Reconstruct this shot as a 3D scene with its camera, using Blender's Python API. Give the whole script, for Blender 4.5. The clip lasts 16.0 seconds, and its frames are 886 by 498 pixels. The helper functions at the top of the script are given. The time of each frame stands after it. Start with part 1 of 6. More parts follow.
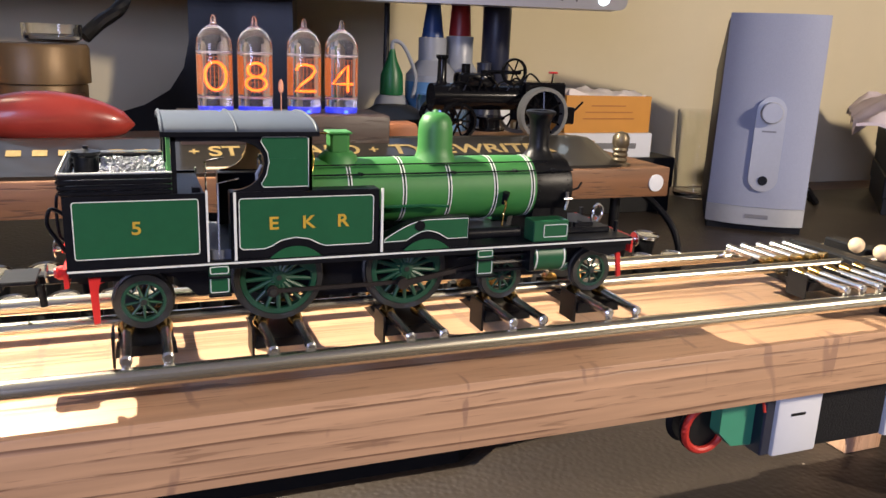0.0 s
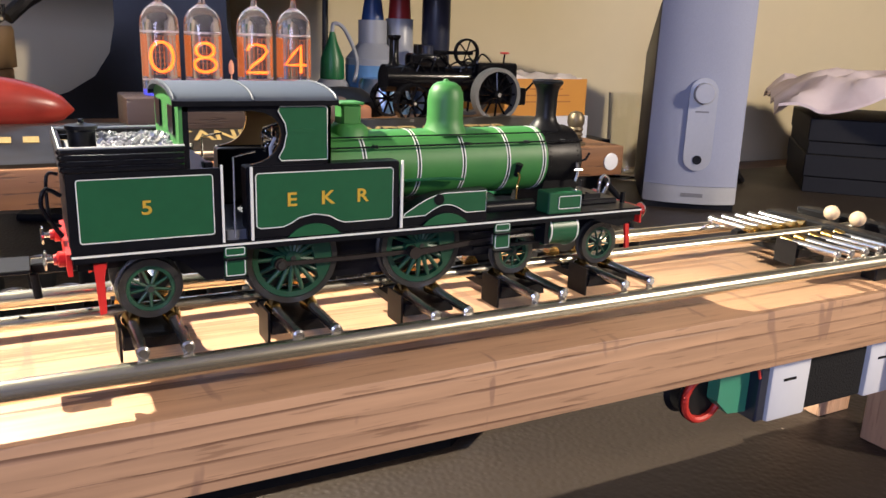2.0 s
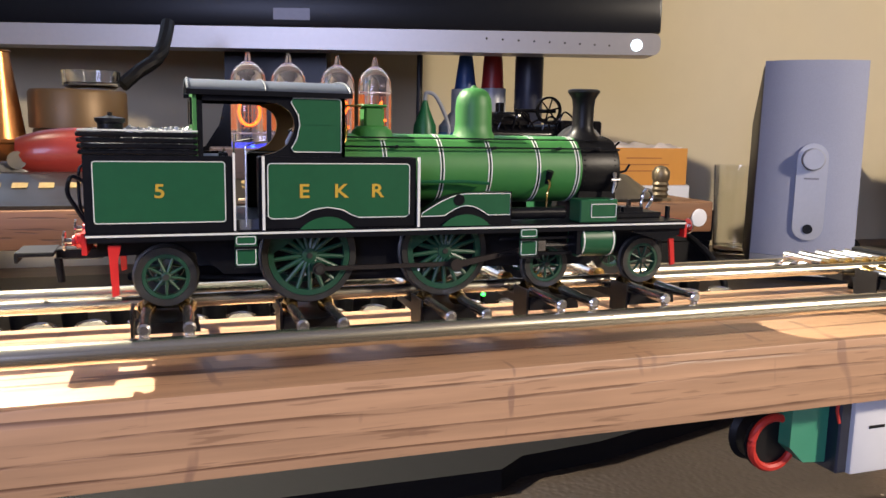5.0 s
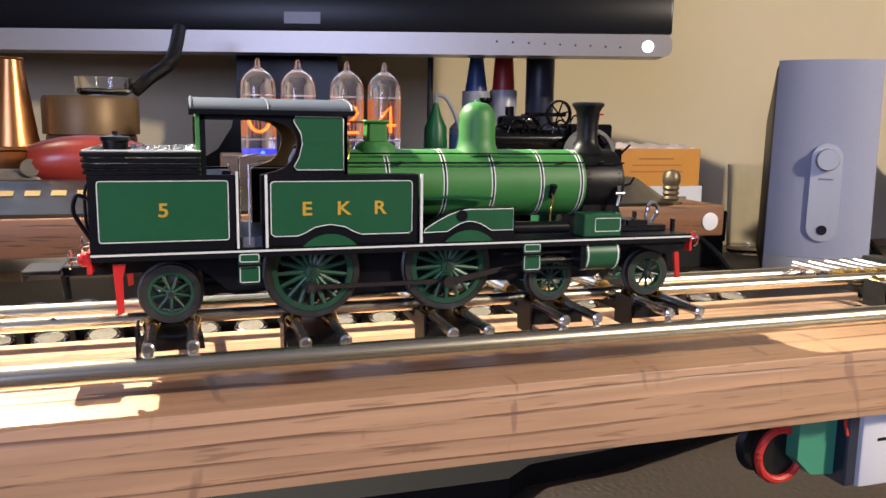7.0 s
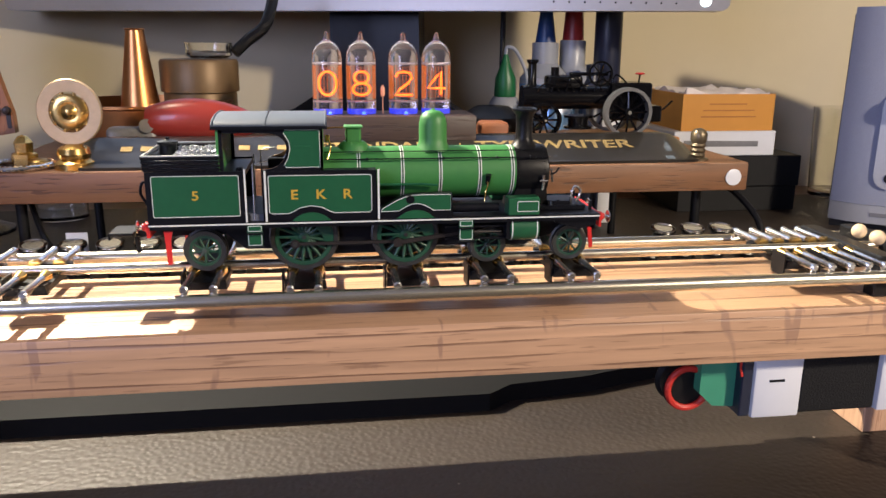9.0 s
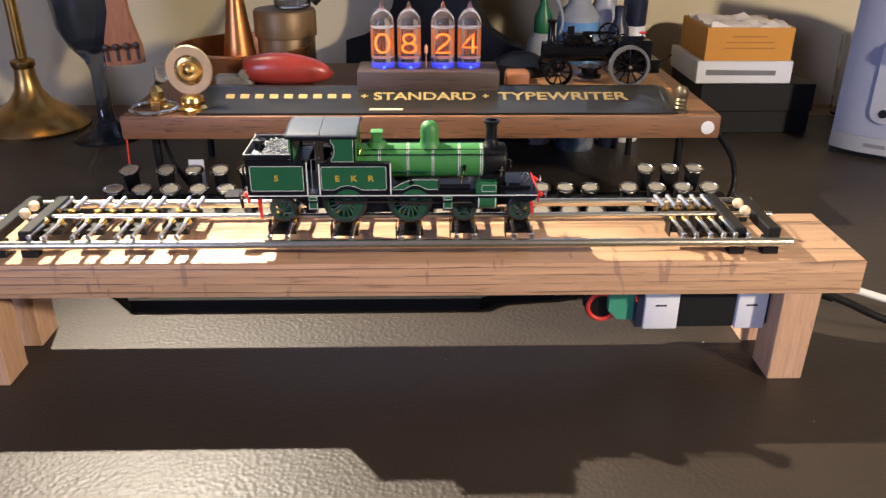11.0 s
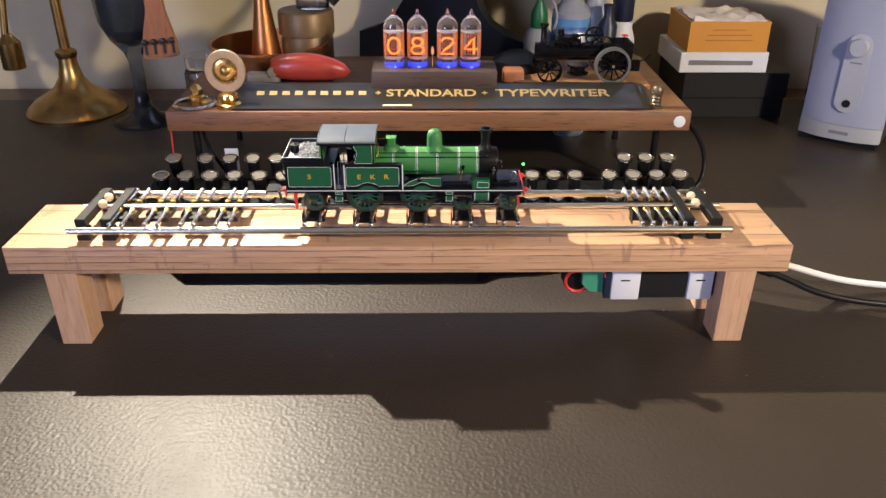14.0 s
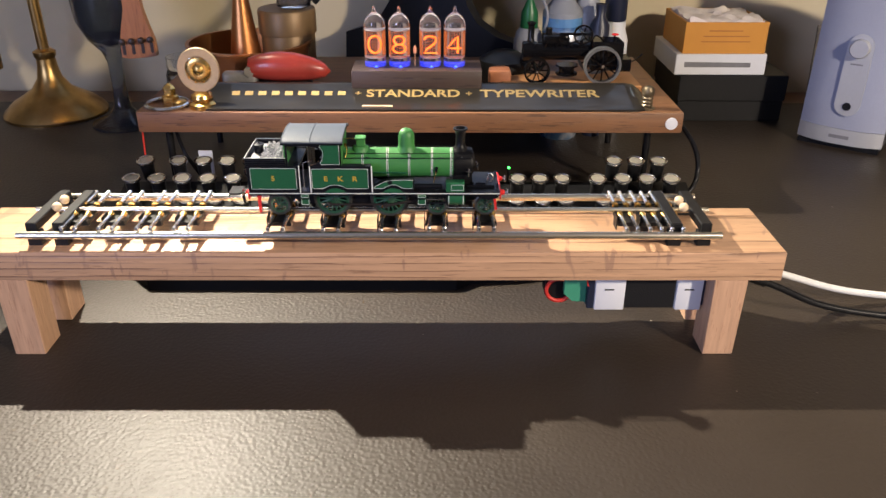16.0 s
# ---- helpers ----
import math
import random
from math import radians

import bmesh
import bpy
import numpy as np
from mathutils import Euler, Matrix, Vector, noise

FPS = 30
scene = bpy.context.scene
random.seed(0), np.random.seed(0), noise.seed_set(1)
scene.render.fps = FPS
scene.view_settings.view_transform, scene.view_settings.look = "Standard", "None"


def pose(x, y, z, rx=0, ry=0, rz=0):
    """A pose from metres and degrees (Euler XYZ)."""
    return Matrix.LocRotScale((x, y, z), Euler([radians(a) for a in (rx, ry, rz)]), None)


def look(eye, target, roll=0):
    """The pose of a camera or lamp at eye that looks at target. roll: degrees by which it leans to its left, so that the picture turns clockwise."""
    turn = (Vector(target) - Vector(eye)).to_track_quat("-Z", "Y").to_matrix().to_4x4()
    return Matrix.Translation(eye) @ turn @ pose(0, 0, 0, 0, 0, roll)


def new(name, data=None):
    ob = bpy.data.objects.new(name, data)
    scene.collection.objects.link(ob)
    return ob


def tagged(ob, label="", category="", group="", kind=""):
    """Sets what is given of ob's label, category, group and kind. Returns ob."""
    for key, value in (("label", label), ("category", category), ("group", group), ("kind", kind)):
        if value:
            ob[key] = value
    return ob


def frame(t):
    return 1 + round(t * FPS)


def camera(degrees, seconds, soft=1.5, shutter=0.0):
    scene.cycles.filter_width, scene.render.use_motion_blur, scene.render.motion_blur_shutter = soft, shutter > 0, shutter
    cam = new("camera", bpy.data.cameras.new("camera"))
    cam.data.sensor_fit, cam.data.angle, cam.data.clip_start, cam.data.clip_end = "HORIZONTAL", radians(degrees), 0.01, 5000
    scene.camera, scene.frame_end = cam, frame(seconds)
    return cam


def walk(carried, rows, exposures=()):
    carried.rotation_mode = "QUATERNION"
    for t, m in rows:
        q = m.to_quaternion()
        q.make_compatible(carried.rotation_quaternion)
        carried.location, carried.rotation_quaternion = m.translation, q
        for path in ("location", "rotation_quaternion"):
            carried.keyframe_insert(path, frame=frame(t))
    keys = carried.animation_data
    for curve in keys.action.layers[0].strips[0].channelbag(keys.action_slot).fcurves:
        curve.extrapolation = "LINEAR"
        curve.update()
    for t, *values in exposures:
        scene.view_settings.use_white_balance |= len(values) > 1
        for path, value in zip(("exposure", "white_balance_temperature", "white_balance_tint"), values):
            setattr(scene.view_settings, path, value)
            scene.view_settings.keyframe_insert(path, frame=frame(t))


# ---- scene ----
cam = camera(58.24, 16.0)
PATH = [
    (0, (0.0077, 0.0066, 0.1585), (0.1845, 0.4567, 0.0315), 2.32),
    (0.5, (0.0025, 0.0102, 0.1578), (0.1910, 0.4564, 0.0339), 2.50),
    (1, (-0.0001, 0.0159, 0.1529), (0.2027, 0.4538, 0.0222), 2.89),
    (1.5, (-0.0065, 0.0182, 0.1519), (0.2099, 0.4488, 0.0185), 2.36),
    (2, (-0.0139, 0.0239, 0.1514), (0.2114, 0.4507, 0.0209), 2.11),
    (2.5, (-0.0077, 0.0276, 0.1378), (0.2133, 0.4602, 0.0194), 2.18),
    (3, (-0.0013, 0.0229, 0.1313), (0.1933, 0.4737, 0.0370), 1.83),
    (3.5, (0.0058, 0.0198, 0.1269), (0.1808, 0.4815, 0.0477), 1.64),
    (4, (0.0085, 0.0155, 0.1271), (0.1733, 0.4814, 0.0516), 1.48),
    (6.5, (0.0104, 0.0142, 0.1329), (0.1668, 0.4830, 0.0565), 0.97),
    (7, (0.0122, 0.0139, 0.1337), (0.1633, 0.4841, 0.0558), 0.84),
    (7.5, (0.0158, 0.0089, 0.1355), (0.1556, 0.4818, 0.0527), 0.72),
    (8, (0.0209, -0.0061, 0.1439), (0.1416, 0.4701, 0.0508), 0.64),
    (8.5, (0.0350, -0.0328, 0.1543), (0.1305, 0.4459, 0.0458), 0.52),
    (9, (0.0497, -0.0614, 0.1634), (0.1184, 0.4170, 0.0351), 0.43),
    (9.5, (0.0616, -0.0921, 0.1825), (0.1081, 0.3826, 0.0325), 0.42),
    (10, (0.0723, -0.1300, 0.2058), (0.1016, 0.3384, 0.0335), 0.49),
    (12.5, (0.0856, -0.2525, 0.3018), (0.0910, 0.1894, 0.0679), 0.10),
    (13, (0.0843, -0.2676, 0.3072), (0.0907, 0.1751, 0.0749), 0.17),
    (13.5, (0.0836, -0.2668, 0.3057), (0.0907, 0.1762, 0.0738), 0.23),
    (14, (0.0839, -0.2667, 0.3044), (0.0904, 0.1766, 0.0732), 0.21),
    (14.5, (0.0830, -0.2666, 0.3028), (0.0887, 0.1772, 0.0725), 0.19),
    (15, (0.0849, -0.2633, 0.3010), (0.0889, 0.1806, 0.0709), 0.08),
    (15.5, (0.0917, -0.2567, 0.3001), (0.0951, 0.1875, 0.0706), 0.14),
    (16, (0.1037, -0.2417, 0.2910), (0.1075, 0.2037, 0.0637), 0.25),
]
walk(cam, [(t, look(eye, target, roll)) for t, eye, target, roll in PATH])


# ---- world and lights ----
world = bpy.data.worlds.new("room_air")
scene.world = world
world.use_nodes = True
world.node_tree.nodes["Background"].inputs[0].default_value = (0.8, 0.78, 1.0, 1)
world.node_tree.nodes["Background"].inputs[1].default_value = 0.004


def lamp(name, kind, at, watts, colour, size=0.02, aim=None, blend=None, angle=None):
    d = bpy.data.lights.new(name, kind)
    d.energy, d.color = watts, colour
    if kind == "AREA":
        d.size = size
    else:
        d.shadow_soft_size = size
    if kind == "SPOT":
        d.spot_size, d.spot_blend = radians(angle), blend
    ob = new(name, d)
    ob.matrix_world = look(at, aim) if aim else Matrix.Translation(at)
    return ob


HEAD = (-0.195, 0.450, 0.465)          # the bulb of the brass desk lamp
lamp("desk_lamp_bulb", "SPOT", HEAD, 50.0, (1.0, 0.90, 0.73), 0.0035, (0.26, -0.045, 0.0), 0.6, 92)
lamp("room_lamp_bulb", "SPOT", (0.92, -0.60, 0.60), 71.0, (1.0, 0.85, 0.69), 0.045, (0.50, 0.30, 0.0), 0.4, 84)
# added bluish fill panel hanging free in the room, no window behind it
lamp("daylight_fill", "AREA", (-1.25, -1.60, 0.62), 25.0, (0.54, 0.60, 1.0), 0.8, (0.2, 0.3, 0.0))

# ---- materials ----
MATS = {}


def mat(name, base, rough=0.5, metal=0.0, var=0.15, scale=300.0, bump=0.0, bscale=None, stretch=(1, 1, 1), glow=None, power=0.0,
        trans=0.0, coat=0.0, second=None, mix=0.0, mscale=60.0, alpha=1.0):
    if name in MATS:
        return MATS[name]
    m = bpy.data.materials.new(name)
    m.use_nodes = True
    nt = m.node_tree
    b = nt.nodes["Principled BSDF"]
    b.inputs["Roughness"].default_value = rough
    b.inputs["Metallic"].default_value = metal
    b.inputs["Transmission Weight"].default_value = trans
    b.inputs["Coat Weight"].default_value = coat
    b.inputs["Alpha"].default_value = alpha
    if max(base) < 0.03 and not metal:
        b.inputs["Specular IOR Level"].default_value = 0.22
    tc = nt.nodes.new("ShaderNodeTexCoord")
    mp = nt.nodes.new("ShaderNodeMapping")
    mp.inputs["Scale"].default_value = stretch
    nt.links.new(tc.outputs["Object"], mp.inputs[0])
    n1 = nt.nodes.new("ShaderNodeTexNoise")
    n1.inputs["Scale"].default_value = scale
    n1.inputs["Detail"].default_value = 5
    nt.links.new(mp.outputs[0], n1.inputs["Vector"])
    ramp = nt.nodes.new("ShaderNodeMix")
    ramp.data_type = "RGBA"
    lo = [max(0.0, c * (1 - var)) for c in base]
    hi = [min(1.0, c * (1 + var)) for c in base]
    ramp.inputs["A"].default_value = (*lo, 1)
    ramp.inputs["B"].default_value = (*hi, 1)
    nt.links.new(n1.outputs["Fac"], ramp.inputs["Factor"])
    out = ramp.outputs["Result"]
    if second:
        n2 = nt.nodes.new("ShaderNodeTexNoise")
        n2.inputs["Scale"].default_value = mscale
        n2.inputs["Detail"].default_value = 3
        nt.links.new(mp.outputs[0], n2.inputs["Vector"])
        mr = nt.nodes.new("ShaderNodeMapRange")
        mr.inputs["From Min"].default_value, mr.inputs["From Max"].default_value = 0.48, 0.66
        mr.inputs["To Max"].default_value = mix
        nt.links.new(n2.outputs["Fac"], mr.inputs["Value"])
        mm = nt.nodes.new("ShaderNodeMix")
        mm.data_type = "RGBA"
        mm.inputs["B"].default_value = (*second, 1)
        nt.links.new(mr.outputs[0], mm.inputs["Factor"])
        nt.links.new(out, mm.inputs["A"])
        out = mm.outputs["Result"]
    nt.links.new(out, b.inputs["Base Color"])
    if bump:
        bp = nt.nodes.new("ShaderNodeBump")
        bp.inputs["Strength"].default_value = bump
        bp.inputs["Distance"].default_value = 0.0006
        n3 = nt.nodes.new("ShaderNodeTexNoise")
        n3.inputs["Scale"].default_value = bscale or scale
        n3.inputs["Detail"].default_value = 4
        nt.links.new(mp.outputs[0], n3.inputs["Vector"])
        nt.links.new(n3.outputs["Fac"], bp.inputs["Height"])
        nt.links.new(bp.outputs[0], b.inputs["Normal"])
    if glow:
        b.inputs["Emission Color"].default_value = (*glow, 1)
        b.inputs["Emission Strength"].default_value = power
    MATS[name] = m
    return m


def wood(name, light, dark, ring=90.0, rough=0.45, along="X", blotch=None, growth=None):
    """Sawn timber: long grain streaks, growth rings, thin dark pores and stains across; growth: rings per 0.31 m."""
    m = bpy.data.materials.new(name)
    m.use_nodes = True
    nt = m.node_tree
    b = nt.nodes["Principled BSDF"]
    b.inputs["Roughness"].default_value = rough
    tc = nt.nodes.new("ShaderNodeTexCoord")
    mp = nt.nodes.new("ShaderNodeMapping")
    mp.inputs["Scale"].default_value = {"X": (0.06, 1, 1), "Z": (1, 1, 0.07), "Y": (1, 0.05, 1)}[along]
    nt.links.new(tc.outputs["Object"], mp.inputs[0])

    def tex(scale, detail, vec, dist=0.0):
        n = nt.nodes.new("ShaderNodeTexNoise")
        n.inputs["Scale"].default_value, n.inputs["Detail"].default_value, n.inputs["Distortion"].default_value = scale, detail, dist
        nt.links.new(vec, n.inputs["Vector"])
        return n.outputs["Fac"]

    def rng(v, a, c, d=1.0):
        r = nt.nodes.new("ShaderNodeMapRange")
        r.inputs["From Min"].default_value, r.inputs["From Max"].default_value, r.inputs["To Max"].default_value = a, c, d
        nt.links.new(v, r.inputs["Value"])
        return r.outputs[0]

    def blend(f, a, c):
        x = nt.nodes.new("ShaderNodeMix")
        x.data_type = "RGBA"
        nt.links.new(f, x.inputs["Factor"])
        for k, v in (("A", a), ("B", c)):
            if isinstance(v, tuple):
                x.inputs[k].default_value = (*v, 1)
            else:
                nt.links.new(v, x.inputs[k])
        return x.outputs["Result"]
    streak = tex(ring * 4, 6, mp.outputs[0])
    col = blend(rng(streak, 0.3, 0.7), light, tuple(c * 0.78 for c in light))
    pore = tex(ring * 9.0, 2, mp.outputs[0], 0.3)
    line_depth = rng(pore, 0.58, 0.66)
    if growth:
        wv = nt.nodes.new("ShaderNodeTexWave")
        wv.wave_type, wv.bands_direction, wv.wave_profile = "BANDS", "Z", "SAW"
        for k, v in (("Scale", growth), ("Distortion", 7.0), ("Detail", 3.0), ("Detail Scale", 0.8), ("Detail Roughness", 0.55)):
            wv.inputs[k].default_value = v
        mg = nt.nodes.new("ShaderNodeMapping")
        mg.inputs["Scale"].default_value = (0.05, 1, 1)
        mg.inputs["Rotation"].default_value = (radians(9), 0, 0)
        nt.links.new(tc.outputs["Object"], mg.inputs[0])
        nt.links.new(mg.outputs[0], wv.inputs["Vector"])
        late = rng(wv.outputs["Fac"], 0.15, 1.0, 0.42)
        col = blend(late, col, tuple(c * 0.55 for c in light))

        def times(a, c):
            q = nt.nodes.new("ShaderNodeMath")
            q.operation = "MULTIPLY"
            nt.links.new(a, q.inputs[0])
            nt.links.new(c, q.inputs[1])
            return q.outputs[0]
        edge = times(rng(wv.outputs["Fac"], 0.74, 0.90), rng(tex(ring * 6.0, 3, mp.outputs[0], 0.2), 0.40, 0.52))
        col = blend(times(edge, rng(tex(30.0, 2, mp.outputs[0]), 0.25, 0.50, 0.72)), col, dark)
        col = blend(rng(pore, 0.62, 0.67, 0.35), col, dark)
        line_depth = edge
    else:
        col = blend(rng(pore, 0.60, 0.64, 0.66), col, dark)
    if blotch:
        mp2 = nt.nodes.new("ShaderNodeMapping")
        mp2.inputs["Scale"].default_value = (1.0, 0.30, 0.26)
        mp2.inputs["Rotation"].default_value = (0, 0.12, 0)
        nt.links.new(tc.outputs["Object"], mp2.inputs[0])
        col = blend(rng(tex(85.0, 2, mp2.outputs[0], 1.1), 0.63, 0.67, 0.50), col, blotch)
    nt.links.new(col, b.inputs["Base Color"])
    bp = nt.nodes.new("ShaderNodeBump")
    bp.inputs["Strength"].default_value, bp.inputs["Distance"].default_value = 0.35, 0.0004
    bp.invert = True
    nt.links.new(line_depth, bp.inputs["Height"])
    nt.links.new(bp.outputs[0], b.inputs["Normal"])
    MATS[name] = m
    return m


OAK = wood("oak", (0.58, 0.348, 0.205), (0.10, 0.042, 0.022), 95, 0.42, "X", (0.20, 0.11, 0.085), 62)
OAK_LEG = wood("oak_leg", (0.56, 0.34, 0.21), (0.36, 0.19, 0.11), 110, 0.5, "Z")
WALNUT = wood("shelf_wood", (0.21, 0.095, 0.042), (0.055, 0.023, 0.011), 80, 0.5, "X")
PLANK = wood("plank_wood", (0.42, 0.2, 0.075), (0.22, 0.09, 0.03), 90, 0.5, "X")
PEAR = wood("pear_wood", (0.38, 0.15, 0.06), (0.2, 0.07, 0.03), 90, 0.4, "Z")
BLACK = mat("black_paint", (0.005, 0.0055, 0.008), 0.34, var=0.3, scale=500, second=(0.010, 0.010, 0.013), mix=0.4, mscale=220)
SOOT = mat("smokebox_black", (0.005, 0.005, 0.006), 0.40, var=0.3, scale=600, bump=0.10, second=(0.009, 0.009, 0.009), mix=0.5, mscale=300)
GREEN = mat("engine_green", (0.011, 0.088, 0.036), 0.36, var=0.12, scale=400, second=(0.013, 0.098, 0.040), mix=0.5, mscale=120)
# lighter copy of the engine green, lamplight on the upper parts put into its colour
LITGREEN = mat("engine_green_lit", (0.040, 0.185, 0.042), 0.50, var=0.10, scale=400, second=(0.030, 0.165, 0.042), mix=0.5, mscale=120)
WHEELGREEN = mat("wheel_green", (0.007, 0.055, 0.028), 0.42, var=0.2, scale=600, second=(0.02, 0.05, 0.03), mix=0.5, mscale=250)
ROOF = mat("roof_grey", (0.050, 0.062, 0.085), 0.45, var=0.12, scale=400, second=(0.06, 0.07, 0.09), mix=0.5, mscale=90)
WHITE = mat("lining_white", (0.72, 0.74, 0.70), 0.5, var=0.06)
GOLDPAINT = mat("letter_gold", (0.62, 0.40, 0.05), 0.45, 0.3, var=0.12)
RED = mat("buffer_red", (0.55, 0.02, 0.018), 0.4, var=0.12)
STEEL = mat("polished_steel", (0.72, 0.72, 0.73), 0.24, 1.0, var=0.10, scale=700, second=(0.4, 0.4, 0.42), mix=0.4, mscale=90)
DULLSTEEL = mat("tyre_steel", (0.075, 0.075, 0.072), 0.4, 0.8, var=0.2, scale=500)
RODSTEEL = mat("rod_steel", (0.045, 0.038, 0.036), 0.45, 0.7, var=0.2)
TUBE = mat("nickel_tube", (0.84, 0.79, 0.66), 0.27, 1.0, var=0.08, scale=200, second=(0.72, 0.66, 0.52), mix=0.5, mscale=60, stretch=(0.1, 1, 1))
BRASS = mat("brass", (0.72, 0.47, 0.16), 0.25, 1.0, var=0.12, scale=300, second=(0.45, 0.27, 0.08), mix=0.5, mscale=80)
AGEDBRASS = mat("aged_brass", (0.42, 0.27, 0.10), 0.34, 1.0, var=0.18, scale=120, second=(0.24, 0.14, 0.05), mix=0.6, mscale=40)
COPPER = mat("copper", (0.60, 0.27, 0.10), 0.33, 1.0, var=0.12, scale=120, second=(0.45, 0.18, 0.07), mix=0.5, mscale=40)
CHROME = mat("chrome", (0.75, 0.74, 0.72), 0.12, 1.0, var=0.08)
PLASTIC = mat("black_plastic", (0.007, 0.007, 0.008), 0.42, var=0.25, scale=400, second=(0.014, 0.014, 0.014), mix=0.4, mscale=120)
COAL = mat("coal", (0.28, 0.28, 0.29), 0.35, 0.2, var=0.6, scale=900, second=(0.55, 0.55, 0.57), mix=0.8, mscale=700)
BEAD = mat("turned_wood", (0.66, 0.50, 0.32), 0.5, var=0.12, scale=200)
CREAM = mat("cab_cream", (0.42, 0.22, 0.06), 0.5, var=0.15)


def leather(name):
    """Dark brown grained writing surface with scuffs and dust specks."""
    m = bpy.data.materials.new(name)
    m.use_nodes = True
    nt = m.node_tree
    b = nt.nodes["Principled BSDF"]
    tc = nt.nodes.new("ShaderNodeTexCoord")
    vo = nt.nodes.new("ShaderNodeTexVoronoi")
    vo.inputs["Scale"].default_value = 430
    vo.feature = "SMOOTH_F1"
    nt.links.new(tc.outputs["Object"], vo.inputs["Vector"])
    n = nt.nodes.new("ShaderNodeTexNoise")
    n.inputs["Scale"].default_value, n.inputs["Detail"].default_value = 14, 6
    nt.links.new(tc.outputs["Object"], n.inputs["Vector"])
    mx = nt.nodes.new("ShaderNodeMix")
    mx.data_type = "RGBA"
    mx.inputs["A"].default_value = (0.022, 0.0155, 0.011, 1)
    mx.inputs["B"].default_value = (0.039, 0.028, 0.020, 1)
    nt.links.new(n.outputs["Fac"], mx.inputs["Factor"])
    sp = nt.nodes.new("ShaderNodeTexVoronoi")
    sp.inputs["Scale"].default_value = 26
    nt.links.new(tc.outputs["Object"], sp.inputs["Vector"])
    sr = nt.nodes.new("ShaderNodeMapRange")
    sr.inputs["From Min"].default_value, sr.inputs["From Max"].default_value = 0.020, 0.012
    nt.links.new(sp.outputs["Distance"], sr.inputs["Value"])
    m2 = nt.nodes.new("ShaderNodeMix")
    m2.data_type = "RGBA"
    m2.inputs["B"].default_value = (0.35, 0.31, 0.26, 1)
    nt.links.new(sr.outputs[0], m2.inputs["Factor"])
    nt.links.new(mx.outputs["Result"], m2.inputs["A"])
    nt.links.new(m2.outputs["Result"], b.inputs["Base Color"])
    ro = nt.nodes.new("ShaderNodeMapRange")
    b.inputs["Specular IOR Level"].default_value = 0.5
    ro.inputs["To Min"].default_value, ro.inputs["To Max"].default_value = 0.44, 0.60
    nt.links.new(n.outputs["Fac"], ro.inputs["Value"])
    nt.links.new(ro.outputs[0], b.inputs["Roughness"])
    bp = nt.nodes.new("ShaderNodeBump")
    bp.inputs["Strength"].default_value, bp.inputs["Distance"].default_value = 0.55, 0.0007
    nt.links.new(vo.outputs["Distance"], bp.inputs["Height"])
    nt.links.new(bp.outputs[0], b.inputs["Normal"])
    return m


LEATHER = leather("desk_leather")
WALLPAINT = mat("wall_paint", (0.58, 0.50, 0.33), 0.85, var=0.04, scale=40, bump=0.12, bscale=500, second=(0.56, 0.49, 0.34), mix=0.5, mscale=6)
CEIL = mat("ceiling_white", (0.75, 0.73, 0.68), 0.9, var=0.03, scale=30)
CARPET = mat("carpet", (0.16, 0.12, 0.09), 0.95, var=0.2, scale=200, bump=0.4)
GLASS = mat("clear_glass", (0.95, 0.96, 0.96), 0.03, trans=1.0, var=0.0)
TUBEGLASS = mat("tube_glass", (0.93, 0.88, 0.95), 0.02, trans=0.965, var=0.0)
SMOKEGLASS = mat("smoked_glass", (0.22, 0.25, 0.30), 0.06, trans=0.94, var=0.1)
DIGIT = mat("neon_digit", (1.0, 0.35, 0.05), 0.5, glow=(1.0, 0.115, 0.004), power=3.4)
# grid wires emit faintly to stand in for the digits' orange haze
NEONHAZE = mat("neon_haze_grid", (0.22, 0.10, 0.05), 0.5, 0.6, glow=(1.0, 0.22, 0.03), power=0.5)
BLUELED = mat("blue_led", (0.05, 0.1, 1.0), 0.4, glow=(0.02, 0.06, 1.0), power=9.0)
GREENLED = mat("green_led", (0.05, 0.9, 0.1), 0.4, glow=(0.05, 1.0, 0.1), power=6.0)
WHITELED = mat("white_led", (0.8, 0.9, 1.0), 0.4, glow=(0.75, 0.9, 1.0), power=4.0)
WHITEPLASTIC = mat("white_plastic", (0.66, 0.67, 0.70), 0.42, var=0.05, scale=120)
GREENPLASTIC = mat("green_plastic", (0.05, 0.27, 0.16), 0.45, var=0.1, scale=120)
REDRUBBER = mat("red_rubber", (0.55, 0.03, 0.02), 0.5, var=0.1)
NAVY = mat("navy_plastic", (0.012, 0.016, 0.035), 0.4, var=0.2)

# ---- building helpers ----
ORIGIN = {}


def bm_box(bm, x0, x1, y0, y1, z0, z1, bev=0.0, seg=1):
    r = bmesh.ops.create_cube(bm, size=1.0)
    vs = r["verts"]
    for v in vs:
        v.co = Vector((x0 + (v.co.x + 0.5) * (x1 - x0), y0 + (v.co.y + 0.5) * (y1 - y0), z0 + (v.co.z + 0.5) * (z1 - z0)))
    if bev:
        es = list({e for v in vs for e in v.link_edges})
        bmesh.ops.bevel(bm, geom=es, offset=bev, segments=seg, affect="EDGES", profile=0.5)


def box(*a, **k):
    bm = bmesh.new()
    bm_box(bm, *a, **k)
    return bm


